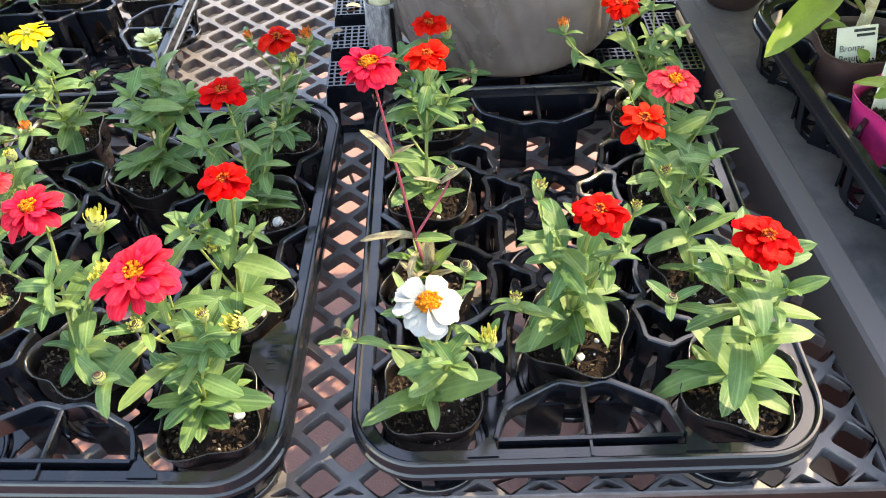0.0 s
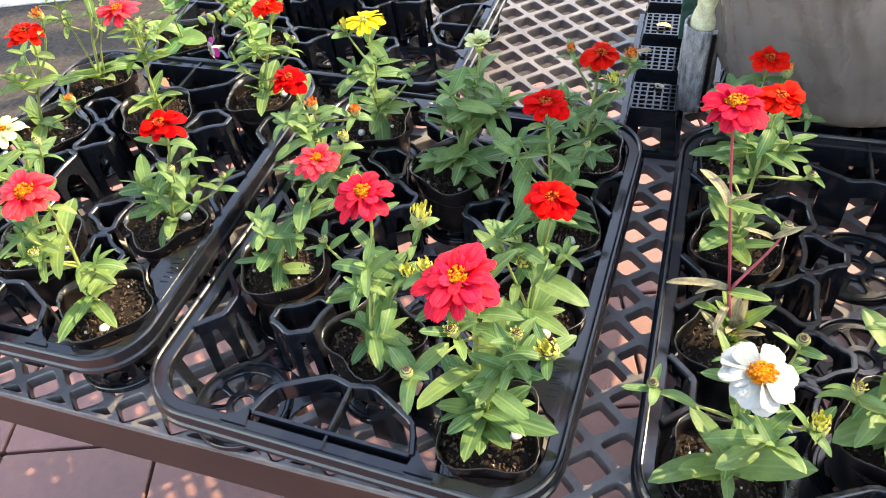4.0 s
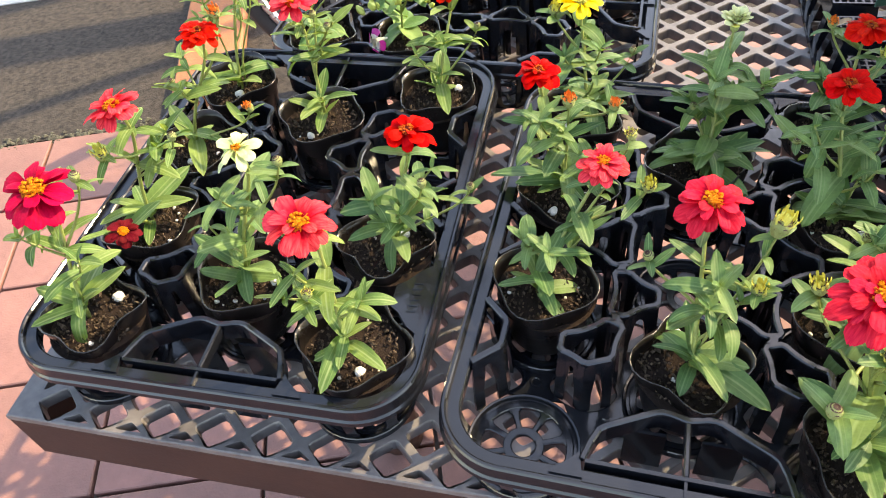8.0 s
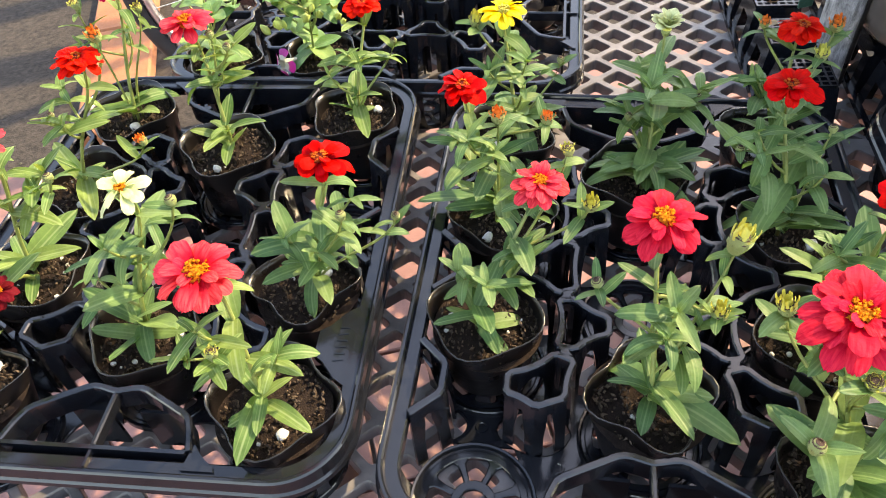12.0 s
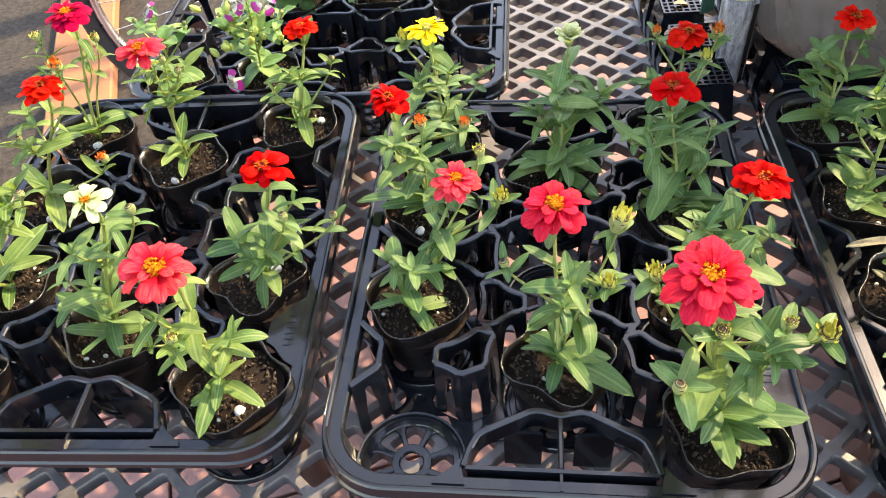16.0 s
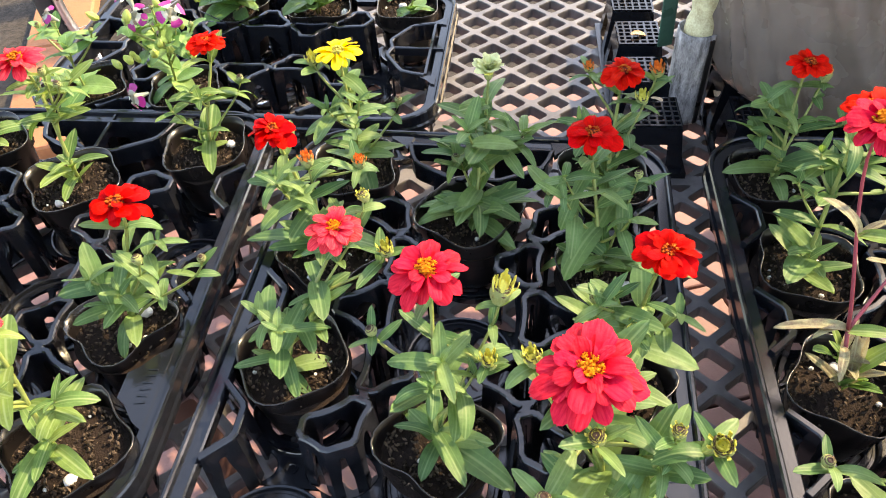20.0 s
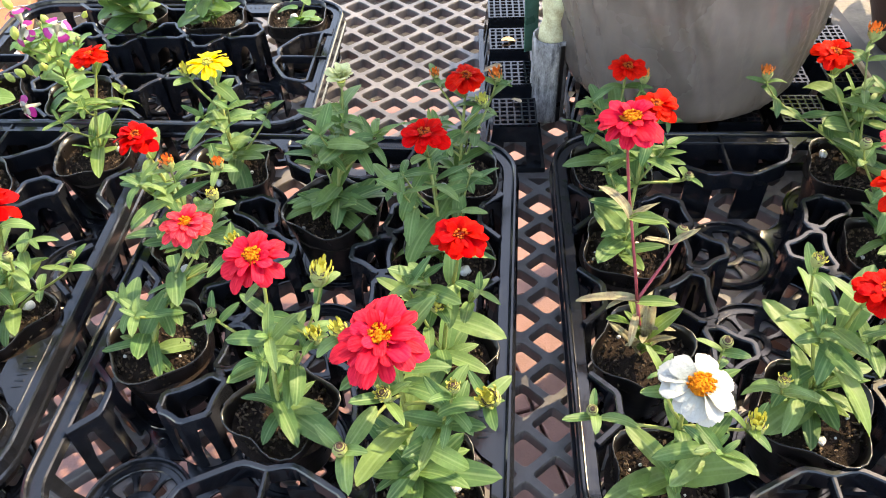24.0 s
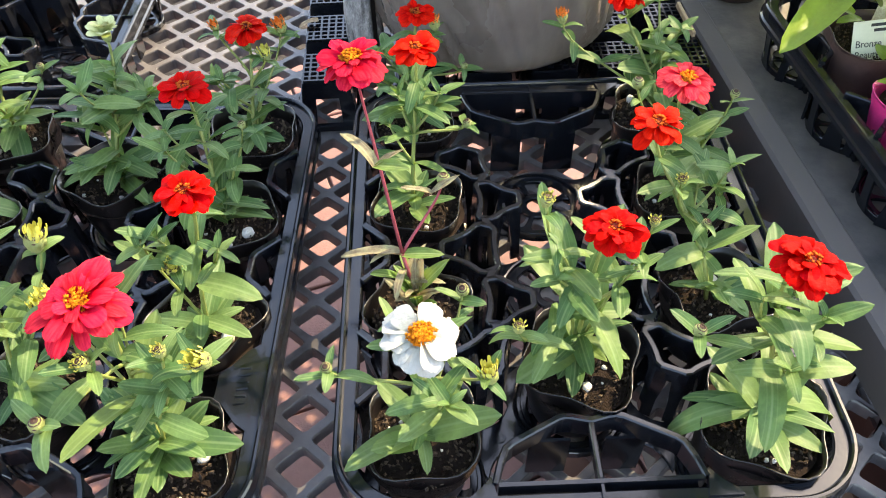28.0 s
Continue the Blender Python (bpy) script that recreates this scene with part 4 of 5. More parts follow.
def add_flower(parent, at, n, radius, colour, style, rng):
    m = Matrix.Translation(at) @ aim((n[0], 0.13 * n[1], n[2] + 0.1)) @ pose(0, 0, 0, 0, 0, rng.uniform(0, 360)) @ Matrix.Scale(radius * {"double": 0.76, "semi": 0.83, "loose": 0.88}.get(style, 0.94), 4)
    dark = colour in ("red", "orange") and style != "single"
    eye = "dark" if dark else "lemon" if colour == "yellow" or style == "cup" else "small" if colour == "cream" else "dome" if colour == "white" else "open"
    fl = part("flower", EYES[eye], None, parent, m=m)
    part("calyx", CALYX, None, fl)
    layers = {"single": ((10, -4, 0, 1.0), (6, 6, 0.04, 0.92), (3, -14, -0.04, 0.98)), "semi": ((11, -4, -0.01, 1.02), (9, 7, 0.04, 0.90), (6, 20, 0.07, 0.64)),
              "loose": ((9, -3, 0, 1.02), (8, 10, 0.05, 0.90), (4, 28, 0.09, 0.62)), "star": ((9, -2, 0, 1.0), (5, 14, 0.05, 0.74)), "cup": ((12, 42, 0, 1.0), (10, 58, 0.05, 0.95), (7, 74, 0.08, 0.9)),
              "double": ((12, -4, -0.02, 1.06), (11, 5, 0.02, 0.96), (9, 15, 0.06, 0.78), (6, 28, 0.08, 0.56))}[style]
    for li, (cnt, elev, z, ln) in enumerate(layers):
        for k in range(cnt):
            az = 360 * (k + 0.5 * (li % 2)) / cnt + rng.uniform(-7, 7)
            l = ln * rng.uniform(0.80, 1.12)
            part("petal", PETALS[colour][rng.randrange(5)], None, fl,
                 m=pose(0, 0, z, 0, 0, az) @ pose(0.04, 0, 0, rng.uniform(-28, 28), -elev + rng.uniform(-13, 12), 0) @ Matrix.Diagonal((l, l * rng.uniform(0.92, 1.22) * {"single": 1.18, "star": 1.08, "loose": 1.08}.get(style, 1) * {"red": 1.22, "orange": 1.22, "pink": 1.14, "coral": 1.14, "faded": 1.16, "white": 1.24, "cream": 1.05}.get(colour, 1), l, 1)))
    return fl


def bez(a, b, c, d, t):
    return a * (1 - t) ** 3 + b * 3 * t * (1 - t) ** 2 + c * 3 * t * t * (1 - t) + d * t ** 3


def plant(pot_at, seed, heads=(), buds=(), kind="green", stem=None, low=7, size=1.0, label="", name="potted_zinnia", bare=False, dens=1.0, perl=True, shoots=3, fork=None, extra=(), pot_scale=1.0):
    """A zinnia in a film pot. heads: ((x, y, z), radius, colour, style, facing); buds: ((x, y, z), size, stage)."""
    rng = random.Random(seed)
    base = Vector((*pot_at, POT_TOP - POT_H))
    t = thing(name, Matrix.Translation(base), label, "potted plant", "potted plants in the trays")
    grow = rng.uniform(0.93, 1.07) * pot_scale
    pot = part("pot", POTS[seed % 7], None, t, m=pose(0, 0, 0, rng.uniform(-2, 2), rng.uniform(-2, 2), rng.uniform(0, 360)) @ Matrix.Diagonal((grow, grow, 1, 1)))
    sz = POT_H - rng.uniform(0.010, 0.015)
    part("soil", SOILS[seed % 5], None, t, m=pose(0, 0, sz, 0, 0, rng.uniform(0, 360)) @ Matrix.Diagonal((pot_scale, pot_scale, 1, 1)))
    tagged(part("loose_soil", CRUMBS[seed % 5], None, t, m=pose(0, 0, sz, 0, 0, rng.uniform(0, 360))), kind="stuff")
    for k in range(rng.randint(4, 8) if perl else 2):
        a, d = rng.uniform(0, 6.28), rng.uniform(0.014, 0.030)
        size_k = rng.uniform(0.0038, 0.0052) if k == 0 and perl else rng.uniform(0.0009, 0.0022)
        part("fertiliser_pellet" if k == 0 and perl else "perlite", PERL, None, t, m=pose(d * math.cos(a), d * math.sin(a), sz + 0.5 * size_k, 0, 0, rng.uniform(0, 360)) @ Matrix.Diagonal((size_k, size_k * rng.uniform(0.7, 0.95), size_k * 0.85, 1)))
    foot = Vector((rng.uniform(-0.006, 0.006), rng.uniform(-0.006, 0.006), sz - 0.003))

    def leaf(at, az, elev, ln, bendy=None):
        sh = rng.randrange(6) if bendy is None else bendy
        part("leaf", LEAVES["pale" if kind == "rusty" and rng.random() < 0.5 else kind][sh], None, t, m=Matrix.Translation(at) @ pose(0, 0, 0, 0, 0, az) @ pose(0, 0, 0, rng.uniform(-25, 25), -elev, 0) @ Matrix.Diagonal((ln, ln * rng.uniform(0.78, 1.15), ln, 1)))

    turn = rng.uniform(0, 180)
    ends = [(Vector(p) - base, n, True) for p, _, _, _, n in heads] + [(Vector(p) - base, (0, 0, 1), False) for p, _, _ in buds]
    trunk = None
    if fork:
        fk = Vector(fork) - base
        bm2 = bmesh.new()
        tube(bm2, [foot, foot.lerp(fk, 0.5) + Vector((0.001, 0.001, 0)), fk], [0.0015, 0.0014, 0.0013], 7)
        part("stem", bm2, stem, t)
    for i, (end, n, flower) in enumerate(ends):
        d = end - foot
        nn = Vector(n).normalized()
        if fork:
            a, b2 = fk, fk.lerp(end, 0.35)
        elif i == 0 or trunk is None or rng.random() < 0.35:
            a, b2 = foot + Vector((rng.uniform(-0.004, 0.004), rng.uniform(-0.004, 0.004), 0)), foot + Vector((d.x * 0.12, d.y * 0.12, d.z * 0.5))
        else:
            a = trunk(rng.uniform(0.30, 0.55))
            b2 = a + Vector((d.x * 0.3, d.y * 0.3, (end.z - a.z) * 0.25))
        c = end - nn * (end - a).length * 0.30
        pts = [bez(a, b2, c, end, k / 9) for k in range(10)]
        r = 0.0010 if fork else 0.0014 if flower else 0.0010
        bm2 = bmesh.new()
        tube(bm2, pts, [r * (1.25 - 0.5 * k / 9) for k in range(10)], 6)
        part("stem", bm2, stem or STEM, t)
        if i == 0:
            trunk = lambda f, a=a, b2=b2, c=c, end=end: bez(a, b2, c, end, f)
        length = (end - a).length
        nodes = 0 if fork else max(2, int(length / (0.0265 / dens)))
        for k in range(nodes):
            f = 0.10 + 0.66 * k / max(1, nodes - 1)
            p = bez(a, b2, c, end, f)
            ln = size * (0.050 - 0.028 * f) * rng.uniform(0.75, 1.2) * (1 if flower else 0.75)
            if i > 0 and f < 0.25:
                continue
            for s in (0, 180):
                leaf(p, turn + 90 * k + s + rng.uniform(-22, 22), rng.uniform(0, 38) + 14 * f, ln * rng.uniform(0.9, 1.1))
        if not flower and bare is False:
            p = bez(a, b2, c, end, 0.9)
            for s in (0, 180):
                leaf(p, turn + s + rng.uniform(-22, 22), rng.uniform(15, 50), size * 0.017)
        turn += 47
    for k in range(shoots if trunk else 0):
        a, az = trunk(rng.uniform(0.16, 0.5)), rng.uniform(0, 6.28)
        out = Vector((math.cos(az), math.sin(az), 0))
        end = a + out * rng.uniform(0.016, 0.030) * size + Vector((0, 0, rng.uniform(0.018, 0.036) * size))
        mid = a + out * 0.014 + Vector((0, 0, 0.008))
        bm2 = bmesh.new()
        tube(bm2, [bez(a, mid, mid.lerp(end, 0.6), end, q / 5) for q in range(6)], [0.0012 - 0.0001 * q for q in range(6)], 6)
        part("stem", bm2, stem or STEM, t)
        for q, ln in ((0.55, 0.026), (0.92, 0.021), (1.0, 0.013)):
            p = bez(a, mid, mid.lerp(end, 0.6), end, q)
            for s2 in (0, 180):
                leaf(p, math.degrees(az) + 90 + (90 if q == 0.92 else 0) + s2 + rng.uniform(-25, 25), rng.uniform(5, 45) + (25 if q == 1.0 else 0), size * ln * rng.uniform(0.8, 1.25))
    for at, az, elev, ln in extra:
        leaf(Vector(at) - base, az, elev, ln)
    for k in range(low):
        p = foot + Vector((0, 0, rng.uniform(0.006, 0.030)))
        leaf(p, turn + 360 * k / max(1, low) + rng.uniform(-25, 25), rng.uniform(8, 44) + (34 if kind == "rusty" else 0), size * rng.uniform(0.020, 0.040), rng.choice((0, 1, 3, 4)))
    for p, radius, colour, style, n in heads:
        add_flower(t, Vector(p) - base, n, radius, colour, style, rng)
    for p, s, stage in buds:
        nn = Vector((rng.uniform(-0.3, 0.3), rng.uniform(-0.4, 0.2), 1))
        part("bud", BUDS[stage], None, t, m=Matrix.Translation(Vector(p) - base) @ aim(nn) @ Matrix.Scale(s * (1.18 if stage in ("green", "brown") else 1.42), 4))
    return t


UP = (0.0, -0.30, 1)
Z = "potted zinnia with a "
# the withered plant's few leaves on its bare stems
EXTRA = [((-0.018, 0.601, 0.712), 150, 68, 0.030), ((-0.018, 0.601, 0.712), 330, 20, 0.026), ((-0.018, 0.601, 0.711), 20, 25, 0.022), ((0.016, 0.610, 0.678), 10, 35, 0.022), ((0.016, 0.610, 0.678), 190, 30, 0.022),
         ((-0.005, 0.588, 0.645), 175, 8, 0.042), ((-0.005, 0.588, 0.645), 185, 30, 0.024), ((-0.005, 0.588, 0.644), 350, 15, 0.028), ((-0.004, 0.585, 0.632), 250, 30, 0.026), ((-0.003, 0.585, 0.625), 60, 30, 0.028), ((-0.006, 0.585, 0.620), 200, 55, 0.030), ((-0.003, 0.585, 0.618), 330, 50, 0.030)]
# tray on the bench's right
plant(spot("R", "L", 0), 1, [((0.006, 0.485, 0.696), 0.0225, "white", "single", (0.02, -0.7, 0.8))], [((0.042, 0.478, 0.668), 0.0055, "yellow"), ((-0.048, 0.49, 0.664), 0.0045, "green"), ((0.03, 0.52, 0.69), 0.005, "green")], label=Z + "white single flower and orange eye")
plant(spot("R", "L", 1), 2, [((-0.025, 0.612, 0.779), 0.0240, "faded", "semi", (-0.05, -0.45, 1))], [((0.024, 0.617, 0.685), 0.0055, "green")], kind="rusty", stem=RED_STEM, pot_scale=0.86, low=22, shoots=0, bare=True, size=0.95, fork=(-0.005, 0.588, 0.645), extra=EXTRA, label="potted zinnia with bare purple stems, withered leaves and a magenta flower")
plant(spot("R", "L", 2), 3, [((0.010, 0.691, 0.732), 0.0205, "orange", "semi", UP)], [((0.045, 0.69, 0.67), 0.0045, "green")], low=10, shoots=4, label=Z + "tall orange-red flower")
plant(spot("R", "L", 3), 4, [((0.011, 0.798, 0.694), 0.0195, "orange", "semi", UP)], [((0.026, 0.80, 0.685), 0.005, "orange"), ((0.05, 0.79, 0.65), 0.004, "green")], label=Z + "orange-red flower and an opening bud")
plant(spot("R", "M", 0), 5, [((0.113, 0.533, 0.719), 0.0225, "red", "double", (0, -0.6, 0.85))], [((0.078, 0.548, 0.73), 0.005, "brown"), ((0.06, 0.50, 0.68), 0.0045, "brown"), ((0.14, 0.545, 0.712), 0.004, "brown")], size=1.12, low=14, label=Z + "bright red double flower")
plant(spot("R", "R", 0), 6, [((0.194, 0.484, 0.742), 0.0235, "red", "double", (0.1, -0.6, 0.85))], [((0.145, 0.47, 0.712), 0.0045, "green"), ((0.208, 0.50, 0.705), 0.0045, "green")], size=1.2, low=12, label=Z + "tall red double flower and long leaves")
plant(spot("R", "R", 1), 7, [((0.160, 0.624, 0.715), 0.0225, "orange", "semi", UP)], [((0.175, 0.60, 0.69), 0.0045, "brown"), ((0.19, 0.58, 0.67), 0.004, "green")], label=Z + "orange-red flower")
plant(spot("R", "R", 2), 8, [((0.202, 0.695, 0.694), 0.0245, "coral", "loose", (0.1, -0.5, 0.9))], [((0.165, 0.69, 0.70), 0.0055, "green"), ((0.235, 0.685, 0.69), 0.0045, "green")], low=10, label=Z + "coral pink flower and yellow eye")
plant(spot("R", "R", 3), 9, [((0.183, 0.811, 0.696), 0.0215, "orange", "semi", UP)], [((0.132, 0.81, 0.68), 0.005, "orange"), ((0.21, 0.815, 0.715), 0.0055, "orange")], low=10, shoots=4, size=1.1, label=Z + "orange-red flower and orange buds")
# middle tray
plant(spot("M", "L", 1), 11, [((-0.317, 0.621, 0.688), 0.0225, "coral", "double", (0, -0.5, 0.9))], [((-0.285, 0.617, 0.675), 0.005, "yellow"), ((-0.30, 0.64, 0.70), 0.005, "brown")], label=Z + "coral pink double flower")
plant(spot("M", "L", 2), 12, [((-0.369, 0.694, 0.708), 0.0205, "red", "double", UP)], [((-0.345, 0.68, 0.695), 0.005, "orange"), ((-0.312, 0.69, 0.685), 0.0045, "orange")], size=1.15, low=12, shoots=4, label=Z + "red flower and orange buds")
plant(spot("M", "L", 3), 13, [((-0.346, 0.809, 0.696), 0.0220, "yellow", "semi", UP)], [((-0.368, 0.81, 0.69), 0.005, "yellow"), ((-0.30, 0.80, 0.66), 0.004, "green")], low=10, shoots=4, size=1.08, label=Z + "lemon yellow flower")
plant(spot("M", "M", 0), 14, [((-0.252, 0.564, 0.714), 0.0255, "pink", "semi", (0, -0.5, 0.9))], [((-0.212, 0.56, 0.705), 0.0065, "yellow"), ((-0.218, 0.54, 0.668), 0.005, "yellow"), ((-0.285, 0.55, 0.68), 0.0045, "green")], label=Z + "coral pink flower and yellow eye")
plant(spot("M", "M", 2), 15, [((-0.226, 0.776, 0.700), 0.0150, "cream", "cup", (0.03, -0.1, 1))], [((-0.20, 0.75, 0.66), 0.004, "green"), ((-0.25, 0.74, 0.65), 0.004, "green")], low=22, dens=1.5, size=1.25, shoots=5, label="bushy potted zinnia with a half-open cream bud")
plant(spot("M", "R", 0), 16, [((-0.169, 0.504, 0.712), 0.0330, "pink", "double", (-0.05, -0.65, 0.8))], [((-0.166, 0.477, 0.70), 0.0055, "brown"), ((-0.128, 0.482, 0.70), 0.0045, "brown"), ((-0.108, 0.478, 0.695), 0.006, "yellow"), ((-0.19, 0.455, 0.68), 0.0055, "green"), ((-0.195, 0.52, 0.70), 0.005, "yellow")], low=14, size=1.25, label=Z + "large pink double flower and many buds")
plant(spot("M", "R", 1), 17, [((-0.125, 0.574, 0.722), 0.0225, "red", "double", (0, -0.5, 0.9))], [((-0.14, 0.555, 0.68), 0.005, "yellow"), ((-0.16, 0.57, 0.69), 0.004, "green")], label=Z + "bright red double flower")
plant(spot("M", "R", 2), 18, [((-0.154, 0.704, 0.699), 0.0215, "red", "loose", UP)], [((-0.12, 0.70, 0.67), 0.004, "green"), ((-0.18, 0.69, 0.66), 0.004, "green")], size=1.1, low=12, shoots=4, label=Z + "red flower above broad leaves")
plant(spot("M", "R", 3), 19, [((-0.124, 0.796, 0.688), 0.0205, "orange", "semi", UP)], [((-0.098, 0.80, 0.688), 0.0055, "orange"), ((-0.11, 0.78, 0.675), 0.005, "yellow"), ((-0.15, 0.80, 0.69), 0.004, "orange")], low=11, shoots=4, size=1.08, label=Z + "orange-red flower and orange bud")
# left tray
plant(spot("L", "L", 0), 21, [((-0.681, 0.524, 0.719), 0.0275, "magenta", "single", (0.1, -0.6, 0.85))], [((-0.66, 0.54, 0.722), 0.005, "green")], kind="pale", dens=0.75, size=1.08, label=Z + "deep magenta single flower")
plant(spot("L", "L", 1), 22, [((-0.667, 0.609, 0.722), 0.0235, "coral", "loose", (-0.1, -0.5, 0.9)), ((-0.663, 0.554, 0.650), 0.0135, "maroon", "single", (0.3, -0.6, 0.7))], [((-0.69, 0.60, 0.685), 0.0055, "yellow"), ((-0.63, 0.61, 0.70), 0.0045, "green")], kind="pale", dens=0.7, size=1.1, label=Z + "coral flower and a small maroon one")
plant(spot("L", "L", 2), 23, [((-0.643, 0.708, 0.722), 0.0225, "orange", "double", UP)], [((-0.63, 0.72, 0.735), 0.005, "orange"), ((-0.61, 0.69, 0.665), 0.004, "orange"), ((-0.68, 0.70, 0.68), 0.004, "green")], kind="pale", dens=0.65, size=0.98, low=5, shoots=2, label=Z + "orange-red flower on thin stems")
plant(spot("L", "L", 3), 24, [((-0.662, 0.815, 0.725), 0.026, "magenta", "double", UP)], [((-0.69, 0.80, 0.715), 0.005, "brown"), ((-0.65, 0.82, 0.70), 0.005, "brown")], kind="pale", dens=0.6, size=0.98, low=5, shoots=2, label=Z + "tall deep magenta double flower")
plant(spot("L", "M", 0), 25, [((-0.553, 0.570, 0.726), 0.0195, "cream", "star", (-0.05, -0.5, 0.9))], [((-0.527, 0.57, 0.72), 0.0045, "green")], label=Z + "cream white single flower")
plant(spot("L", "M", 2), 26, [((-0.586, 0.770, 0.713), 0.0235, "coral", "loose", (0, -0.5, 0.9))], [((-0.555, 0.76, 0.70), 0.004, "green"), ((-0.57, 0.77, 0.705), 0.004, "green")], kind="pale", dens=0.75, size=1.0, label=Z + "coral pink flower and pale leaves")
plant(spot("L", "R", 0), 27, [((-0.492, 0.514, 0.720), 0.0265, "coral", "loose", (0, -0.65, 0.8))], [((-0.488, 0.49, 0.685), 0.0045, "brown")], kind="pale", low=7, label=Z + "coral pink flower leaning over the tray")
plant(spot("L", "R", 1), 28, [((-0.452, 0.622, 0.705), 0.0215, "red", "loose", UP)], [((-0.44, 0.60, 0.68), 0.0045, "green"), ((-0.41, 0.62, 0.66), 0.004, "green")], label=Z + "bright red flower")
plant(spot("L", "R", 3), 29, [((-0.464, 0.839, 0.688), 0.0195, "orange", "double", UP)], [((-0.44, 0.83, 0.66), 0.004, "green")], kind="pale", label=Z + "orange-red flower and curled pale leaves")


# tray across the back
def torenia_flower(parent, at, n, size):
    """A white tube with four violet lobes."""
    b = bmesh.new()
    lathe(b, [(0.10, -1.3), (0.16, -0.9), (0.30, -0.3), (0.42, 0.0), (0.38, 0.02)], 12)
    f = part("flower", b, PETAL["white"], parent, "white tube", m=Matrix.Translation(at) @ aim(n) @ Matrix.Scale(size, 4))
    for k in range(4):
        part("petal", LOBE, None, f, m=pose(0, 0, 0, 0, 0, 90 * k) @ pose(0.3, 0, 0, 0, 18, 0) @ Matrix.Diagonal((0.85, 1.6, 0.9, 1)))
        part("petal", PALE_LOBE, None, f, m=pose(0, 0, 0.05, 0, 0, 90 * k) @ pose(0.25, 0, 0, 0, 16, 0) @ Matrix.Diagonal((0.55, 1.3, 0.9, 1)))


def pod_mesh():
    """A ribbed, pointed young calyx of unit length, standing on the origin."""
    b = bmesh.new()
    lathe(b, [(0.05, 0.0), (0.16, 0.10), (0.25, 0.35), (0.24, 0.60), (0.14, 0.85), (0.01, 1.0)], 15, lambda a, r, z: (r * (1 + 0.18 * math.cos(5 * a)) * math.cos(a), r * (1 + 0.18 * math.cos(5 * a)) * math.sin(a), z))
    return mesh_of(b, "calyx", POD)


POD_ME = pod_mesh()
LOBE, PALE_LOBE = petal_mesh(VIOLET, 0.2, 0.30), petal_mesh(PETAL["white"], 0.2, 0.30)
tor = plant(spot("B", "L", 2), 31, [], [((-0.522, 0.878, 0.70), 0.003, "green"), ((-0.555, 0.885, 0.68), 0.003, "green"), ((-0.49, 0.875, 0.685), 0.003, "green")], kind="ovate", low=6, dens=0.9, size=1.05, shoots=4, name="potted_torenia", label="potted torenia with white and violet flowers", perl=False)
o = tor.matrix_basis.translation
for at, n in (((-0.535, 0.868, 0.696), (-0.3, -0.5, 0.6)), ((-0.503, 0.872, 0.697), (0.4, -0.4, 0.6)), ((-0.548, 0.892, 0.705), (-0.3, 0.3, 0.8)), ((-0.540, 0.826, 0.640), (-0.5, -0.7, 0.15))):
    torenia_flower(tor, Vector(at) - o, n, 0.0118)
rng = random.Random(77)
for k in range(22):
    at = Vector((rng.uniform(-0.560, -0.480), rng.uniform(0.850, 0.905), rng.uniform(0.645, 0.705))) - o
    part("calyx", POD_ME, None, tor, m=Matrix.Translation(at) @ aim((at.x * 12 + rng.uniform(-0.4, 0.4), rng.uniform(-0.9, 0.2), 0.9)) @ Matrix.Scale(rng.uniform(0.009, 0.015), 4))
tor = plant(spot("B", "L", 3), 34, [], [((-0.622, 0.885, 0.682), 0.003, "green"), ((-0.65, 0.90, 0.67), 0.003, "green"), ((-0.60, 0.90, 0.665), 0.003, "green")], kind="ovate", low=3, dens=0.6, size=1.0, shoots=1, name="potted_torenia", label="potted torenia with a violet bud beside the trays", perl=False)
torenia_flower(tor, Vector((-0.622, 0.878, 0.692)) - tor.matrix_basis.translation, (-0.5, -0.3, 0.6), 0.0095)
for k, seed, tops in ((0, 32, ((-0.30, 1.05, 0.655),)), (1, 33, ((-0.44, 1.05, 0.69), (-0.40, 1.04, 0.675), (-0.43, 1.01, 0.665))), (2, 36, ((-0.54, 1.06, 0.69), (-0.50, 1.05, 0.675), (-0.53, 1.02, 0.665)))):
    plant(spot("B", "R", k), seed, [], [(p, 0.003, "green") for p in tops], kind="broad", low=12 if k else 4, dens=1.2, size=1.15 if k else 0.8, shoots=4 if k else 1, name="potted_seedling", label="young plant with broad green leaves in a black pot")

# ---- upturned cell trays, bag and bark pot at the back ----
def stool_mesh():
    """One upturned cell: a meshed square top on four tapering corners."""
    b = bmesh.new()
    a, h, n, w = 0.022, 0.052, 6, 0.0010
    q = [-a]
    for k in range(1, n):
        q += [-a + 2 * a * k / n - w, -a + 2 * a * k / n + w]
    q = [-a, -a + 0.002] + q[1:] + [a - 0.002, a]
    for z in (0, -0.003):
        for i in range(len(q) - 1):
            for j in range(len(q) - 1):
                if i % 2 and j % 2:
                    continue
                b.faces.new([b.verts.new((x, y, z)) for x, y in ((q[i], q[j]), (q[i + 1], q[j]), (q[i + 1], q[j + 1]), (q[i], q[j + 1]))])
    for i in range(1, len(q) - 1, 2):
        for j in range(1, len(q) - 1, 2):
            c4 = [(q[i], q[j]), (q[i + 1], q[j]), (q[i + 1], q[j + 1]), (q[i], q[j + 1])]
            for k in range(4):
                p0, p1 = c4[k], c4[(k + 1) % 4]
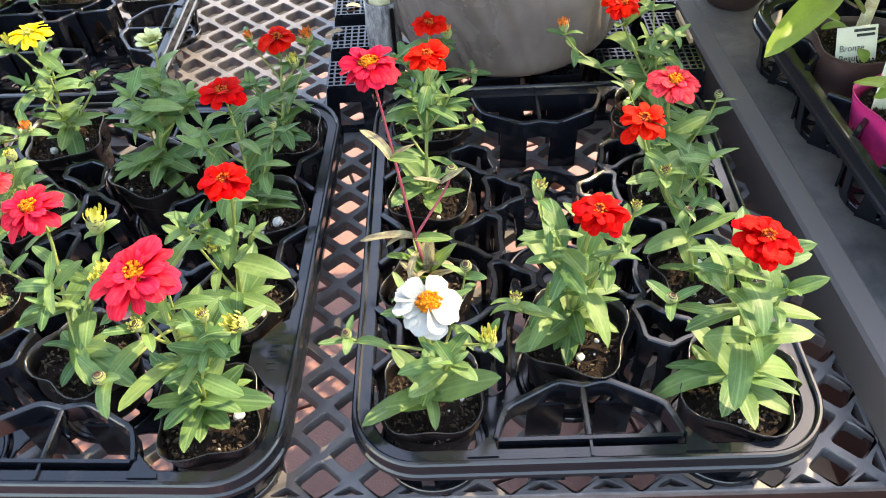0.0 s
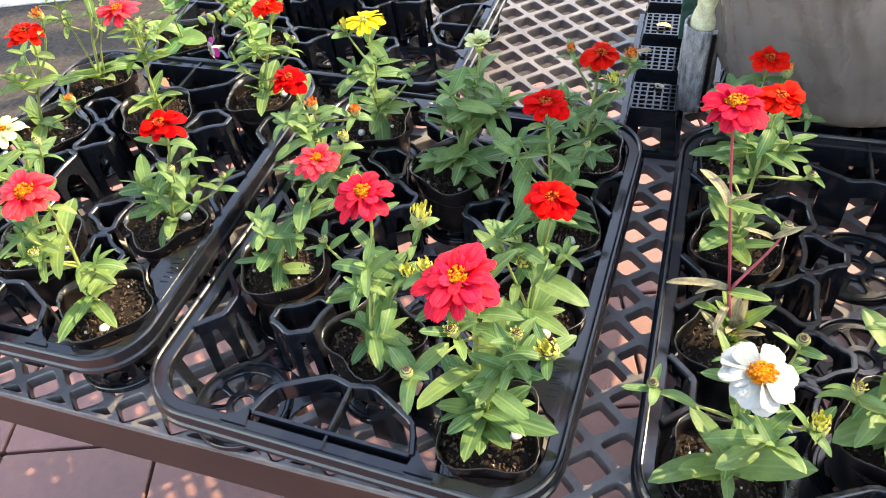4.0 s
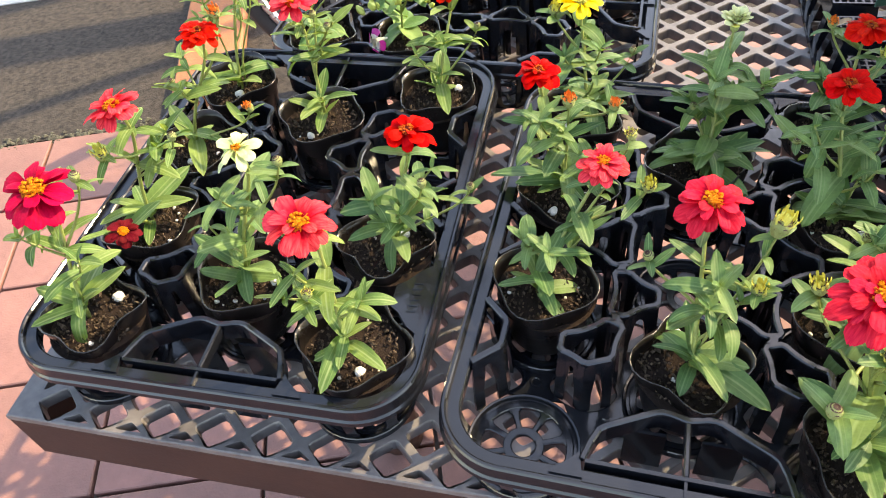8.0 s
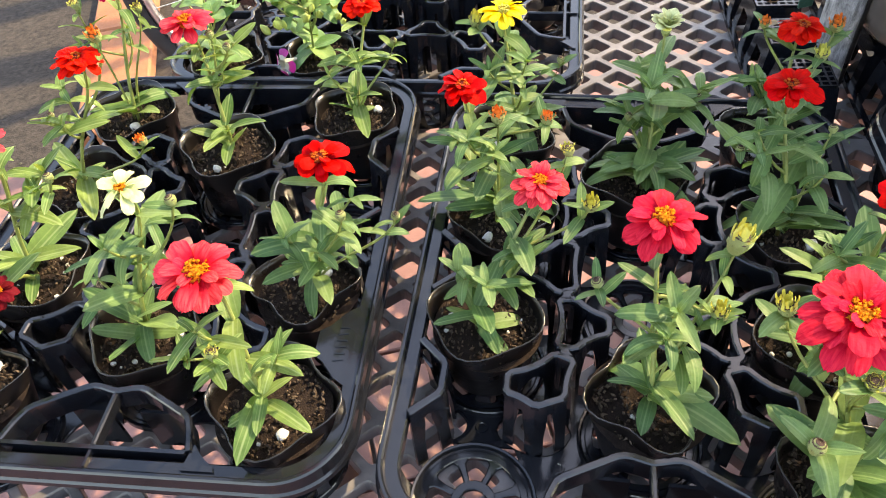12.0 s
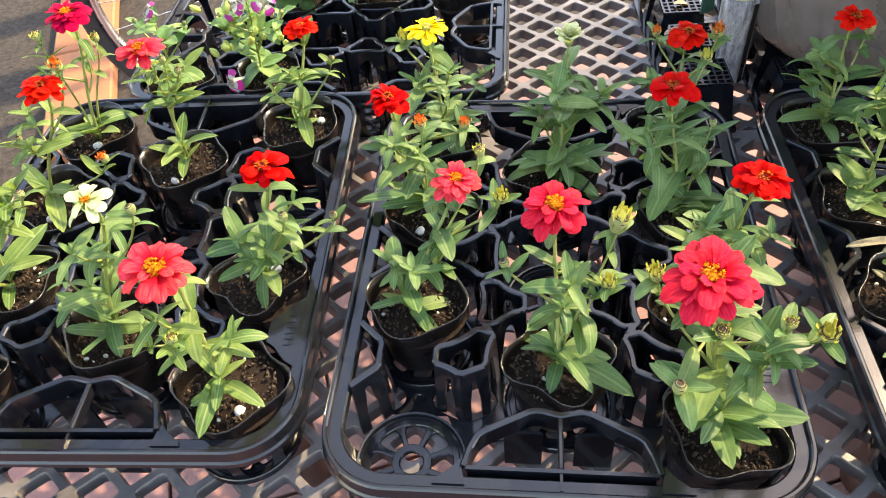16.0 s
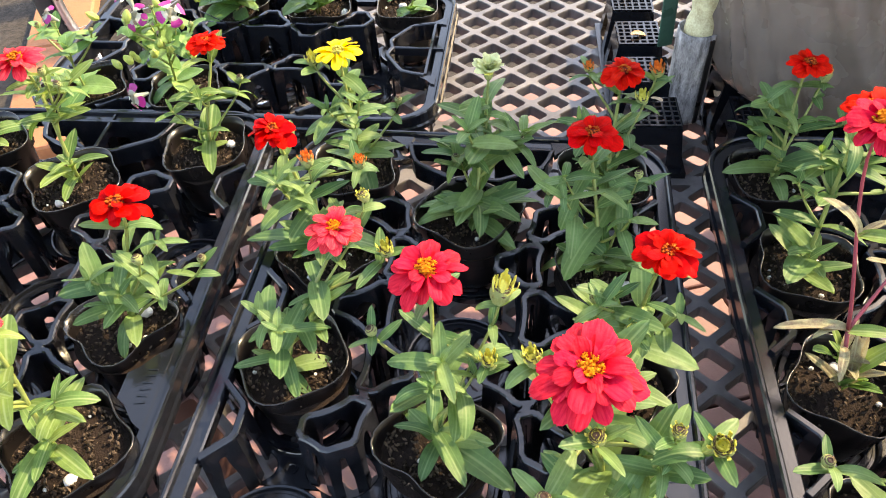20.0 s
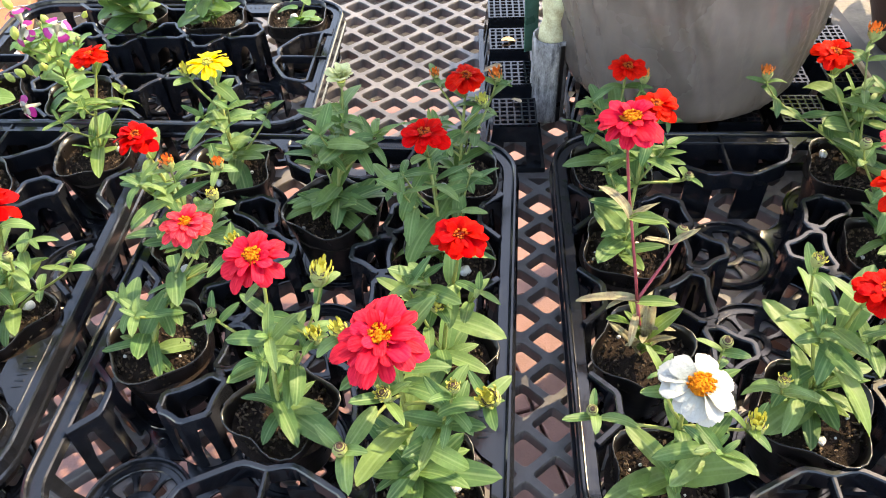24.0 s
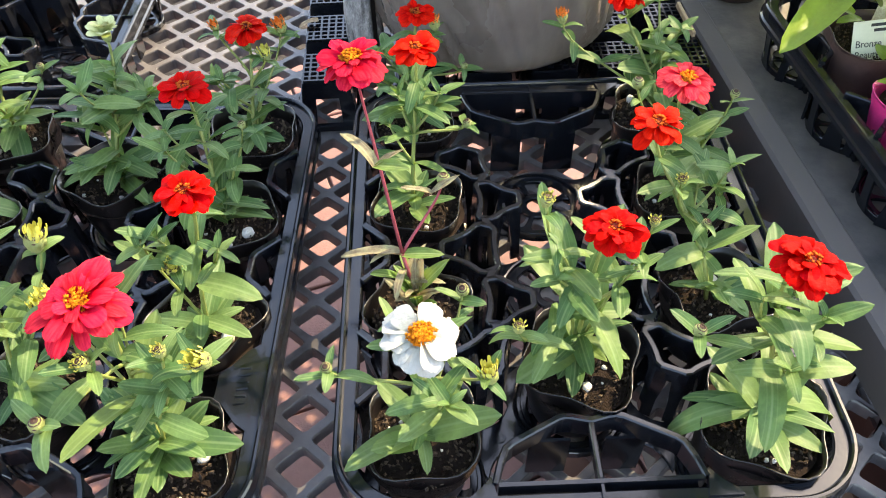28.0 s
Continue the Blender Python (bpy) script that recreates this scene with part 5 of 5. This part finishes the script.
                b.faces.new([b.verts.new(v) for v in ((*p0, 0), (*p1, 0), (*p1, -0.003), (*p0, -0.003))])
    for sx, sy in ((-1, -1), (1, -1), (1, 1), (-1, 1)):
        f = 1.28
        for (x0, y0), (x1, y1) in (((a, a), (a - 0.012, a)), ((a, a), (a, a - 0.012))):
            b.faces.new([b.verts.new(v) for v in ((sx * x0, sy * y0, -0.003), (sx * x1, sy * y1, -0.003), (sx * x1 * f, sy * y1 * f, -h), (sx * x0 * f, sy * y0 * f, -h))])
    for sx, sy, w in ((0, -1, 1), (0, 1, 1), (-1, 0, 0), (1, 0, 0)):
        if w:
            vs = [b.verts.new((-a, sy * a, -0.003)), b.verts.new((a, sy * a, -0.003)), b.verts.new((a * 1.10, sy * a * 1.10, -0.020)), b.verts.new((-a * 1.10, sy * a * 1.10, -0.020))]
        else:
            vs = [b.verts.new((sx * a, -a, -0.003)), b.verts.new((sx * a, a, -0.003)), b.verts.new((sx * a * 1.10, a * 1.10, -0.020)), b.verts.new((sx * a * 1.10, -a * 1.10, -0.020))]
        b.faces.new(vs)
    bmesh.ops.remove_doubles(b, verts=b.verts, dist=0.0001)
    return mesh_of(b, "upturned_cell", BLACK, False)


STOOL = stool_mesh()
for ox, oy, nx, ny, rz in ((-0.077, 0.874, 1, 4, 0.5), (0.015, 0.8755, 5, 4, -0.5)):
    pitch, deep = (0.063, 0.066) if nx > 1 else (0.0685, 0.0685)
    rack = thing("upturned_cell_tray", pose(ox, oy, TABLE_Z, 0, 0, rz), "upturned black plastic cell tray with meshed square bottoms", "tray", "upturned trays")
    for i in range(nx):
        for j in range(ny):
            part("upturned_cell", STOOL, None, rack, m=pose(i * pitch, j * deep, 0.053))
    b = bmesh.new()
    x0, x1, y0, y1 = -0.033, (nx - 1) * pitch + 0.031, -0.033, (ny - 1) * deep + 0.033
    strip(b, [(x0 + 0.006, y0 + 0.006), (x1 - 0.006, y0 + 0.006), (x1 - 0.006, y1 - 0.006), (x0 + 0.006, y1 - 0.006)], [(x0, y0), (x1, y0), (x1, y1), (x0, y1)], 0.006, 0.0055)
    part("edge", b, BLACK, rack, smooth=False)


def bag_shape(a, r, z):
    f = max(0.0, min(1.0, z / 0.03))
    ridge = 1 - abs(noise.noise((a * 2.6 + z * 9, z * 4, 1.3))) * 2.2
    fine = max(0.0, 1 - abs(noise.noise((a * 8 + z * 26, z * 4 - a, 4.1))) * 3.4) * max(0.0, noise.noise((a * 3, z * 9, 7.7)) + 0.35)
    pleat = max(0.0, 1 - abs(noise.noise((a * 15 + z * 24, z * 5, 9.2))) * 3.0) * max(0.0, 0.3 + noise.noise((a * 2.2, z * 5, 3.3)))
    w = 0.0030 * noise.noise((math.cos(a) * 4, math.sin(a) * 4, z * 6)) + f * (0.0016 * ridge + 0.0115 * fine + 0.0034 * pleat)
    return ((r + w) * math.cos(a), (r + w) * math.sin(a), z)


b = bmesh.new()
prof = [(0.004, 0.0), (0.06, -0.002), (0.094, -0.001), (0.106, 0.003), (0.112, 0.010), (0.116, 0.022)]
prof += [(0.117 + 0.011 * math.sin(min(1, k / 16) * math.pi / 2), 0.03 + 0.35 * k / 60) for k in range(61)] + [(0.115, 0.39), (0.04, 0.40), (0.004, 0.40)]
lathe(b, prof, 300, bag_shape)
bag = thing("plastic_wrapped_planter", pose(0.091, 0.950, TABLE_Z + 0.0555), "large round planter wrapped in creased grey plastic sheet on upturned trays", "planter")
part("plastic_sheet", b, BAG, bag)
b = bmesh.new()
lathe(b, [(0.118 + 0.004 * math.cos(q), 0.386 + 0.006 * math.sin(q)) for q in [math.pi * k / 6 for k in range(13)]], 120, lambda a, r, z: (r * math.cos(a), r * math.sin(a), z + 0.004 * noise.noise((math.cos(a) * 9, math.sin(a) * 9, 2))))
part("gathered_hem", b, BAG, bag, "rolled upper edge of the sheet")

b = bmesh.new()
def bark_shape(a, r, z):
    return (r * math.cos(a) * (1 + 0.05 * noise.noise((math.cos(a) * 3, math.sin(a) * 3, z * 60))), r * math.sin(a) * (1 + 0.05 * noise.noise((math.cos(a) * 3, math.sin(a) * 3, z * 60))), z)
lathe(b, [(0.004, 0), (0.0175, 0), (0.0185, 0.002)] + [(0.0185, 0.002 + 0.094 * i / 12) for i in range(1, 13)] + [(0.0165, 0.096), (0.0160, 0.075), (0.004, 0.075)], 40, bark_shape)
bark_pot = thing("bark_planter", pose(-0.040, 0.928, TABLE_Z + 0.010, 0, 0, 0), "slim grey bark-covered planter with a pale stump", "planter")
part("bark_cylinder", b, BARK, bark_pot)
b = bmesh.new()
box(b, -0.0022, 0.0022, -0.0012, 0.0012, 0.002, 0.092)
part("slot", b, FILM, bark_pot, "dark vertical slit", m=pose(0.0105, -0.0157, 0, 0, 0, 33), smooth=False)
b = bmesh.new()
tube(b, [(0, 0, 0.07), (0.001, 0, 0.092), (0.002, 0.001, 0.104), (0.0025, 0.002, 0.112), (0.0025, 0.002, 0.118), (0.003, 0.003, 0.128), (0.004, 0.004, 0.140), (0.004, 0.005, 0.148), (0.004, 0.006, 0.170)], [0.0125, 0.0145, 0.0140, 0.0115, 0.0125, 0.0140, 0.0120, 0.0105, 0.0105], 14)
part("stump", b, STUMP, bark_pot)
b = bmesh.new()
soft_box(b, -0.008, 0.008, -0.001, 0.001, 0, 0.14, 0.0006)
gl = new("green_plastic_strip", mesh_of(b, "green_plastic_strip", GREEN_GLASS, False))
gl.matrix_basis = pose(-0.055, 0.985, TABLE_Z + 0.053, -4, 0, 20)
tagged(gl, "upright green plastic strip beside the bark planter", "plastic strip")

DRY = [leaf_mesh(0.9, 0.3, 0.9, DRY_LEAF, 0.16, "dry_leaf"), leaf_mesh(0.4, 0.5, 1.2, DRY_LEAF, 0.2, "dry_leaf")]
for k, (x, y, rz, ln) in enumerate(((-0.087, 1.002, 20, 0.024), (-0.088, 0.951, 200, 0.021), (-0.020, 0.893, 75, 0.020), (-0.070, 0.885, 140, 0.012))):
    leaf_ob = new("dry_leaf", DRY[k % 2])
    leaf_ob.matrix_basis = pose(x, y, TABLE_Z + 0.0560, 0, -6, rz) @ Matrix.Scale(ln, 4)
    tagged(leaf_ob, "curled pale dry leaf lying on the upturned trays", "leaf", "dry leaves on the trays")

# ---- neighbouring bench on the right ----
side = thing("side_bench", pose(0.317, 0.583, 0, 0, 0, 3.5), "dark plastic bench with a raised solid edge", "bench")
# the edge's unseen lower part is added, to keep skylight from under the main bench
for nm, a, z0, z1, mt in (("edge", (0, 0.025, -0.6, 0.60), 0.004, 0.588, DARK_EDGE), ("top", (0.0255, 0.9, -0.6, 0.60), 0.54, 0.568, GREY)):
    b = bmesh.new()
    soft_box(b, *a, z0, z1, 0.003)
    part(nm, b, mt, side, smooth=False)
b = bmesh.new()
soft_box(b, 0.031, 0.034, -0.6, 0.60, 0.5682, 0.5705, 0.0006)
part("seam", b, GREY, side, smooth=False)
for lx in (0.08, 0.8):
    for ly in (-0.5, 0.5):
        b = bmesh.new()
        lathe(b, [(0.034, 0.0), (0.03, 0.04), (0.034, 0.541)], 16, close=True)
        part("leg", b, BROWN, side, m=pose(lx, ly, 0))
TRAYS["S"] = pose(0.522, 0.591, 0.568 - BASE, 0, 0, 3.8)
copy_thing(first, TRAYS["S"])


def words(text, size, mat):
    """Raised lettering as a mesh, its left foot at the origin."""
    cu = bpy.data.curves.new("words", "FONT")
    cu.body, cu.size, cu.extrude = text, size, 0.0001
    ob = bpy.data.objects.new("words", cu)
    me = bpy.data.meshes.new_from_object(ob)
    bpy.data.objects.remove(ob)
    me.materials.clear()
    me.materials.append(mat)
    return me


def side_pot(at, z, mat, label, leaves, seed, r1=0.044, h=0.066):
    rng = random.Random(seed)
    t = thing("potted_seedling", pose(at[0], at[1], z), label, "potted plant", "pots on the side bench")
    part("pot", pot_mesh(seed + 50, mat, 0.032, r1, h), None, t)
    part("soil", SOILS[seed % 5], None, t, m=pose(0, 0, h - 0.010))
    tagged(part("loose_soil", CRUMBS[seed % 5], None, t, m=pose(0, 0, h - 0.010)), kind="stuff")
    for az, elev, ln in leaves:
        st = Vector((0.004 * math.cos(radians(az)), 0.004 * math.sin(radians(az)), h - 0.012))
        d = Vector((math.cos(radians(az)) * math.cos(radians(elev)), math.sin(radians(az)) * math.cos(radians(elev)), math.sin(radians(elev))))
        bm2 = bmesh.new()
        tube(bm2, [st, st + d * 0.012 + Vector((0, 0, 0.004)), st + d * 0.026 + Vector((0, 0, 0.006))], [0.0015, 0.0013, 0.0011], 6)
        part("stalk", bm2, STEM, t)
        part("leaf", LEAVES["lime"][rng.randrange(2)], None, t, m=Matrix.Translation(st + d * 0.026 + Vector((0, 0, 0.006))) @ pose(0, 0, 0, 0, 0, az) @ pose(0, 0, 0, rng.uniform(-12, 12), -elev * 0.5, 0) @ Matrix.Scale(ln, 4))
    return t


lime = side_pot((0.417, 0.824), 0.575, BROWN_POT, "lime-leaved plant with a name label in a ribbed brown pot, its unseen upper leaves added for shade", ((250, 25, 0.024), (150, 45, 0.034), (190, 55, 0.028), (330, 35, 0.04)), 3)


def tall_shoot(pot, seed, height, thick, leaves):
    """A thick upright stalk with long hanging leaves: (share of height, azimuth, lift, length)."""
    rng = random.Random(seed)
    lean = Vector((rng.uniform(-0.01, 0.03), rng.uniform(0.0, 0.04), height))
    foot = Vector((0.006, 0.012, 0.05))
    at = lambda f: foot + Vector((lean.x * f * f, lean.y * f * f, lean.z * f))
    b = bmesh.new()
    tube(b, [at(k / 8) for k in range(9)], [thick * (1 - 0.07 * k) for k in range(9)], 10)
    part("stalk", b, STUMP, pot)
    for f, az, elev, ln in leaves:
        d = Vector((math.cos(radians(az)) * math.cos(radians(elev)), math.sin(radians(az)) * math.cos(radians(elev)), math.sin(radians(elev))))
        p = at(f)
        b = bmesh.new()
        tube(b, [p, p + d * 0.015, p + d * 0.03], [0.0024, 0.0020, 0.0017], 7)
        part("stalk", b, STEM, pot)
        part("leaf", LEAVES["lime"][2 if elev < 20 else rng.randrange(6)], None, pot, m=Matrix.Translation(p + d * 0.028) @ pose(0, 0, 0, 0, 0, az) @ pose(0, 0, 0, rng.uniform(-14, 14), -elev, 0) @ Matrix.Scale(ln, 4))


# the upper leaves are unseen, added to shade the right tray and side bench
tall_shoot(lime, 5, 0.20, 0.0062, ((0.34, 285, 5, 0.030), (0.66, 150, 30, 0.10), (0.70, 330, 28, 0.10), (0.82, 240, 28, 0.10), (0.84, 60, 30, 0.10), (0.90, 190, 32, 0.10), (0.94, 300, 30, 0.10), (1.0, 120, 35, 0.10), (1.0, 20, 30, 0.10)))
b = bmesh.new()
tube(b, [(0.004, 0.012, 0.085), (-0.012, 0.016, 0.102), (-0.031, 0.017, 0.108)], [0.0024, 0.0021, 0.0018], 7)
part("stalk", b, STEM, lime)
part("leaf", LEAVES["lime"][0], None, lime, m=pose(-0.029, 0.016, 0.108, 0, 0, 224) @ pose(0, 0, 0, -14, -2, 0) @ Matrix.Diagonal((0.118, 0.066, 0.118, 1)))
b = bmesh.new()
tube(b, [(0.006, 0.012, 0.114), (0.002, 0.011, 0.119), (-0.002, 0.010, 0.121)], [0.0018, 0.0016, 0.0014], 7)
part("stalk", b, STEM, lime)
part("leaf", LEAVES["lime"][3], None, lime, m=pose(-0.003, 0.010, 0.121, 0, 0, 125) @ pose(0, 0, 0, 8, -4, 0) @ Matrix.Diagonal((0.046, 0.062, 0.046, 1)))
b = bmesh.new()
soft_box(b, -0.002, 0.052, -0.0005, 0.0005, -0.030, 0.026, 0.0004)
card = part("label_card", b, LABEL, lime, "cream plastic name label", m=pose(-0.028, -0.018, 0.067, -28, 0, 6) @ Matrix.Scale(0.74, 4), smooth=False)
for text, zz in (("Bronze", -0.004), ("Beauty", -0.0165)):
    part("lettering", words(text, 0.0115, INK), None, card, "black printed lettering", m=pose(0.002, -0.0009, zz, 90, 0, 0), smooth=False)
for k in range(2):
    b = bmesh.new()
    box(b, 0.024 - 0.004 * k, 0.048, -0.0010, -0.0006, 0.013 + 0.006 * k, 0.0165 + 0.006 * k)
    part("print_bar", b, INK, card, "black unreadable print", smooth=False)
pink = side_pot((0.422, 0.727), 0.575, PINK_FILM, "small pink printed pot with a name label and an unseen tall plant added for shade", (), 4)
# unseen shoot added to shade the strip beside the right tray
tall_shoot(pink, 8, 0.20, 0.0045, ((0.70, 320, 30, 0.09), (0.80, 80, 30, 0.10), (0.84, 250, 30, 0.09), (0.92, 150, 32, 0.10), (0.96, 10, 30, 0.10), (1.0, 205, 32, 0.09)))
b = bmesh.new()
soft_box(b, -0.002, 0.022, -0.0005, 0.0005, -0.02, 0.05, 0.0004)
card = part("label_card", b, LABEL, pink, "cream plastic name label", m=pose(-0.026, 0.008, 0.075, -18, 8, 10), smooth=False)
for k in range(7):
    b = bmesh.new()
    box(b, 0.002, 0.019 - 0.003 * (k % 3), -0.0010, -0.0006, 0.040 - 0.0065 * k, 0.0425 - 0.0065 * k)
    part("print_bar", b, INK if k > 4 else GREY, card, "unreadable print", smooth=False)
# unseen seedlings added to shade the bench deck's right front corner
for at, seed, tall in (((0.462, 0.570), 6, 0.13), ((0.428, 0.643), 7, 0.10)):
    low_shade_pot = side_pot(at, 0.575, BROWN_POT, "unseen lime-leaved seedling in a brown pot, added to shade the deck corner", ((200, 30, 0.05), (250, 40, 0.04), (150, 45, 0.04), (330, 35, 0.05)), seed)
    tall_shoot(low_shade_pot, seed + 8, tall, 0.0045, [(0.3 + 0.7 * k / 15, 137.5 * k, 10 + 12 * (k % 3), 0.062 + 0.014 * (k % 2)) for k in range(16)])
# unseen tall plants added to keep the sun off the side bench's edge
for at, seed, tall in (((0.560, 0.700), 9, 0.26), ((0.545, 0.800), 10, 0.28), ((0.640, 0.880), 12, 0.30)):
    far_shade_pot = side_pot(at, 0.575, BROWN_POT, "unseen tall leafy plant in a brown pot, added to shade the side bench", ((200, 30, 0.05), (250, 40, 0.04), (150, 45, 0.04), (330, 35, 0.05)), seed)
    tall_shoot(far_shade_pot, seed + 8, tall, 0.0050, [(0.2 + 0.8 * k / 33, 137.5 * k, 8 + 12 * (k % 3), 0.085 + 0.020 * (k % 2)) for k in range(34)])
# brown pots whose tall dense foliage is unseen, added to shade the right back
for at, r, tall in (((0.372, 1.030), 0.070, 0.24), ((0.545, 0.985), 0.055, 0.22), ((0.515, 1.125), 0.060, 0.26)):
    big = side_pot(at, 0.569, BROWN_POT, "round brown nursery pot with green seedlings and unseen tall foliage added for shade", ((200, 40, 0.07), (300, 35, 0.07), (70, 40, 0.07), (140, 45, 0.06), (255, 38, 0.07), (20, 40, 0.07)), int(at[0] * 40), r, 0.095)
    tall_shoot(big, 11, tall, 0.005, [(0.35 + 0.65 * k / 21, 137.5 * k, 12 + 14 * (k % 3), 0.09 + 0.02 * (k % 2)) for k in range(22)])
b = bmesh.new()
soft_box(b, -0.026, 0.026, -0.0018, 0.0018, 0, 0.006, 0.0006)
stake = new("wooden_stake", mesh_of(b, "wooden_stake", WOOD, False))
stake.matrix_basis = pose(0.283, 0.923, TABLE_Z + 0.0545, 0, -4, 94)
tagged(stake, "short pale wooden stake lying on the upturned trays", "stake")

# ---- paving tiles and kerb bricks, last ----
TU, TV = 0.2625, 0.2255
b = bmesh.new()
soft_box(b, -TU / 2 + 0.003, TU / 2 - 0.003, -TV / 2 + 0.003, TV / 2 - 0.003, -0.018, 0.0, 0.002)
tile_me = mesh_of(b, "tile", TILE, False)
for i in range(-7, 11):
    for j in range(0, 12):
        part("tile", tile_me, None, ground, m=GROUND_TURN @ pose(-1.059 + (i + 0.5) * TU, 1.765 - (j + 0.5) * TV, 0))
rest, faces = [], []
for i in range(-30, 34):
    for j in range(0, 40):
        if -7 <= i < 11 and j < 12:
            continue
        u, w = -1.059 + (i + 0.5) * TU, 1.765 - (j + 0.5) * TV
        o = len(rest)
        for d, z in ((0.003, -0.018), (0.003, -0.002), (0.005, 0.0)):
            rest += [(u + sx * (TU / 2 - d), w + sy * (TV / 2 - d), z) for sx, sy in ((-1, -1), (1, -1), (1, 1), (-1, 1))]
        faces += [(o + 4 * q + k, o + 4 * q + (k + 1) % 4, o + 4 * q + 4 + (k + 1) % 4, o + 4 * q + 4 + k) for q in (0, 1) for k in range(4)] + [(o + 8, o + 9, o + 10, o + 11)]
me = bpy.data.meshes.new("far_tiles")
me.from_pydata(rest, [], faces)
me.materials.append(TILE)
tagged(part("far_tiles", me, None, ground, m=GROUND_TURN), kind="stuff")
b = bmesh.new()
soft_box(b, -0.078, 0.078, -0.220, 0.220, 0, 0.040, 0.005)
brick_me = mesh_of(b, "brick", BRICK, False)
kerb = thing("brick_kerb", GROUND_TURN @ pose(-0.705, 1.80, -0.006), "sunlit orange brick edging in the road", "kerb", kind="structure")
for k in range(8):
    part("brick", brick_me, None, kerb, m=pose(0, 0.222 + 0.444 * k, 0))

# unseen timber frame added over the road; its post and beams cast the asphalt's shadows
canopy = thing("timber_canopy", pose(0, 0, -0.006), "unseen frame of posts and beams added to cast shadows on the road", "canopy")
b = bmesh.new()
lathe(b, [(0.030, 0.0), (0.030, 0.02), (0.024, 0.025), (0.022, 3.4)], 16, close=True)
part("post", b, WOOD, canopy, m=pose(0.20, 2.93, 0))
for bx, by, bz, turn, wide in ((0.55, 3.52, 2.6, 20, 0.062), (0.30, 3.72, 2.6, 30, 0.045)):
    b = bmesh.new()
    soft_box(b, -2.6, 2.6, -wide, wide, -0.05, 0.05, 0.008)
    part("beam", b, WOOD, canopy, m=pose(bx, by, bz, 0, 0, turn), smooth=False)
for px, py in ((-1.45, 2.78), (2.60, 4.30)):
    b = bmesh.new()
    soft_box(b, -0.05, 0.05, -0.05, 0.05, 0, 2.62, 0.006)
    part("post", b, WOOD, canopy, m=pose(px, py, 0, 0, 0, 20), smooth=False)

# parked bicycle wheel behind the bench
TYRE = material("tyre_rubber", (0.012, 0.012, 0.014), 0.7, 0.4, 30, 0.3, 200)
CHROME = material("alloy_rim", (0.62, 0.63, 0.66), 0.28, 0.2, 30, 0.05, 200, metal=1.0)
cycle = thing("bicycle", pose(-0.80, 1.64, -0.006, 0, 0, 10), "parked bicycle with a black tyre, alloy rim and thin spokes", "bicycle")
b = bmesh.new()
R_W = 0.335


def ring(b, radius, half, seg=72, sides=10, squash=1.0):
    """A round hoop standing in the xz plane about the hub."""
    loops = []
    for i in range(seg):
        a = 2 * math.pi * i / seg
        loops.append([b.verts.new(((radius + half * math.cos(q)) * math.cos(a), half * squash * math.sin(q), R_W + (radius + half * math.cos(q)) * math.sin(a))) for q in [2 * math.pi * k / sides for k in range(sides)]])
    for i in range(seg):
        p, q = loops[i], loops[(i + 1) % seg]
        for k in range(sides):
            b.faces.new((p[k], q[k], q[(k + 1) % sides], p[(k + 1) % sides]))


ring(b, R_W - 0.019, 0.019)
wheel = part("wheel", b, TYRE, cycle, "black rubber tyre")
b = bmesh.new()
ring(b, R_W - 0.044, 0.009, squash=1.3)
part("rim", b, CHROME, wheel, "bright alloy rim")
b = bmesh.new()
tube(b, [(0, -0.045, R_W), (0, -0.03, R_W), (0, 0.03, R_W), (0, 0.045, R_W)], [0.012, 0.022, 0.022, 0.012], 14)
part("hub", b, CHROME, wheel)
for k in range(28):
    a, e = 2 * math.pi * k / 28, (1 if k % 2 else -1)
    b = bmesh.new()
    tube(b, [(0.02 * math.cos(a + e * 1.2), e * 0.028, R_W + 0.02 * math.sin(a + e * 1.2)), ((R_W - 0.05) * math.cos(a), 0, R_W + (R_W - 0.05) * math.sin(a))], [0.001, 0.001], 5)
    part("spoke", b, CHROME, wheel)

# moss and grit in the joint between paving and road
rng = random.Random(9)
verts, faces = [], []
for _ in range(900):
    u, w, s = rng.uniform(-2.4, 0.2), 1.770 + rng.gauss(0, 0.012), rng.uniform(0.002, 0.008)
    o = len(verts)
    for p in ((1, 0, 0), (-1, 0, 0), (0, 1, 0), (0, -1, 0), (0, 0, 0.45), (0, 0, -0.3)):
        verts.append((u + p[0] * s * rng.uniform(0.7, 1.8), w + p[1] * s, -0.004 + p[2] * s + 0.002))
    for f in ((0, 2, 4), (2, 1, 4), (1, 3, 4), (3, 0, 4), (2, 0, 5), (1, 2, 5), (3, 1, 5), (0, 3, 5)):
        faces.append(tuple(o + i for i in f))
me = bpy.data.meshes.new("joint_litter")
me.from_pydata(verts, [], faces)
me.materials.append(MOSS)
litter = new("joint_litter", me)
litter.matrix_basis = GROUND_TURN
tagged(litter, "dark moss and grit along the edge of the asphalt", "litter", kind="stuff")
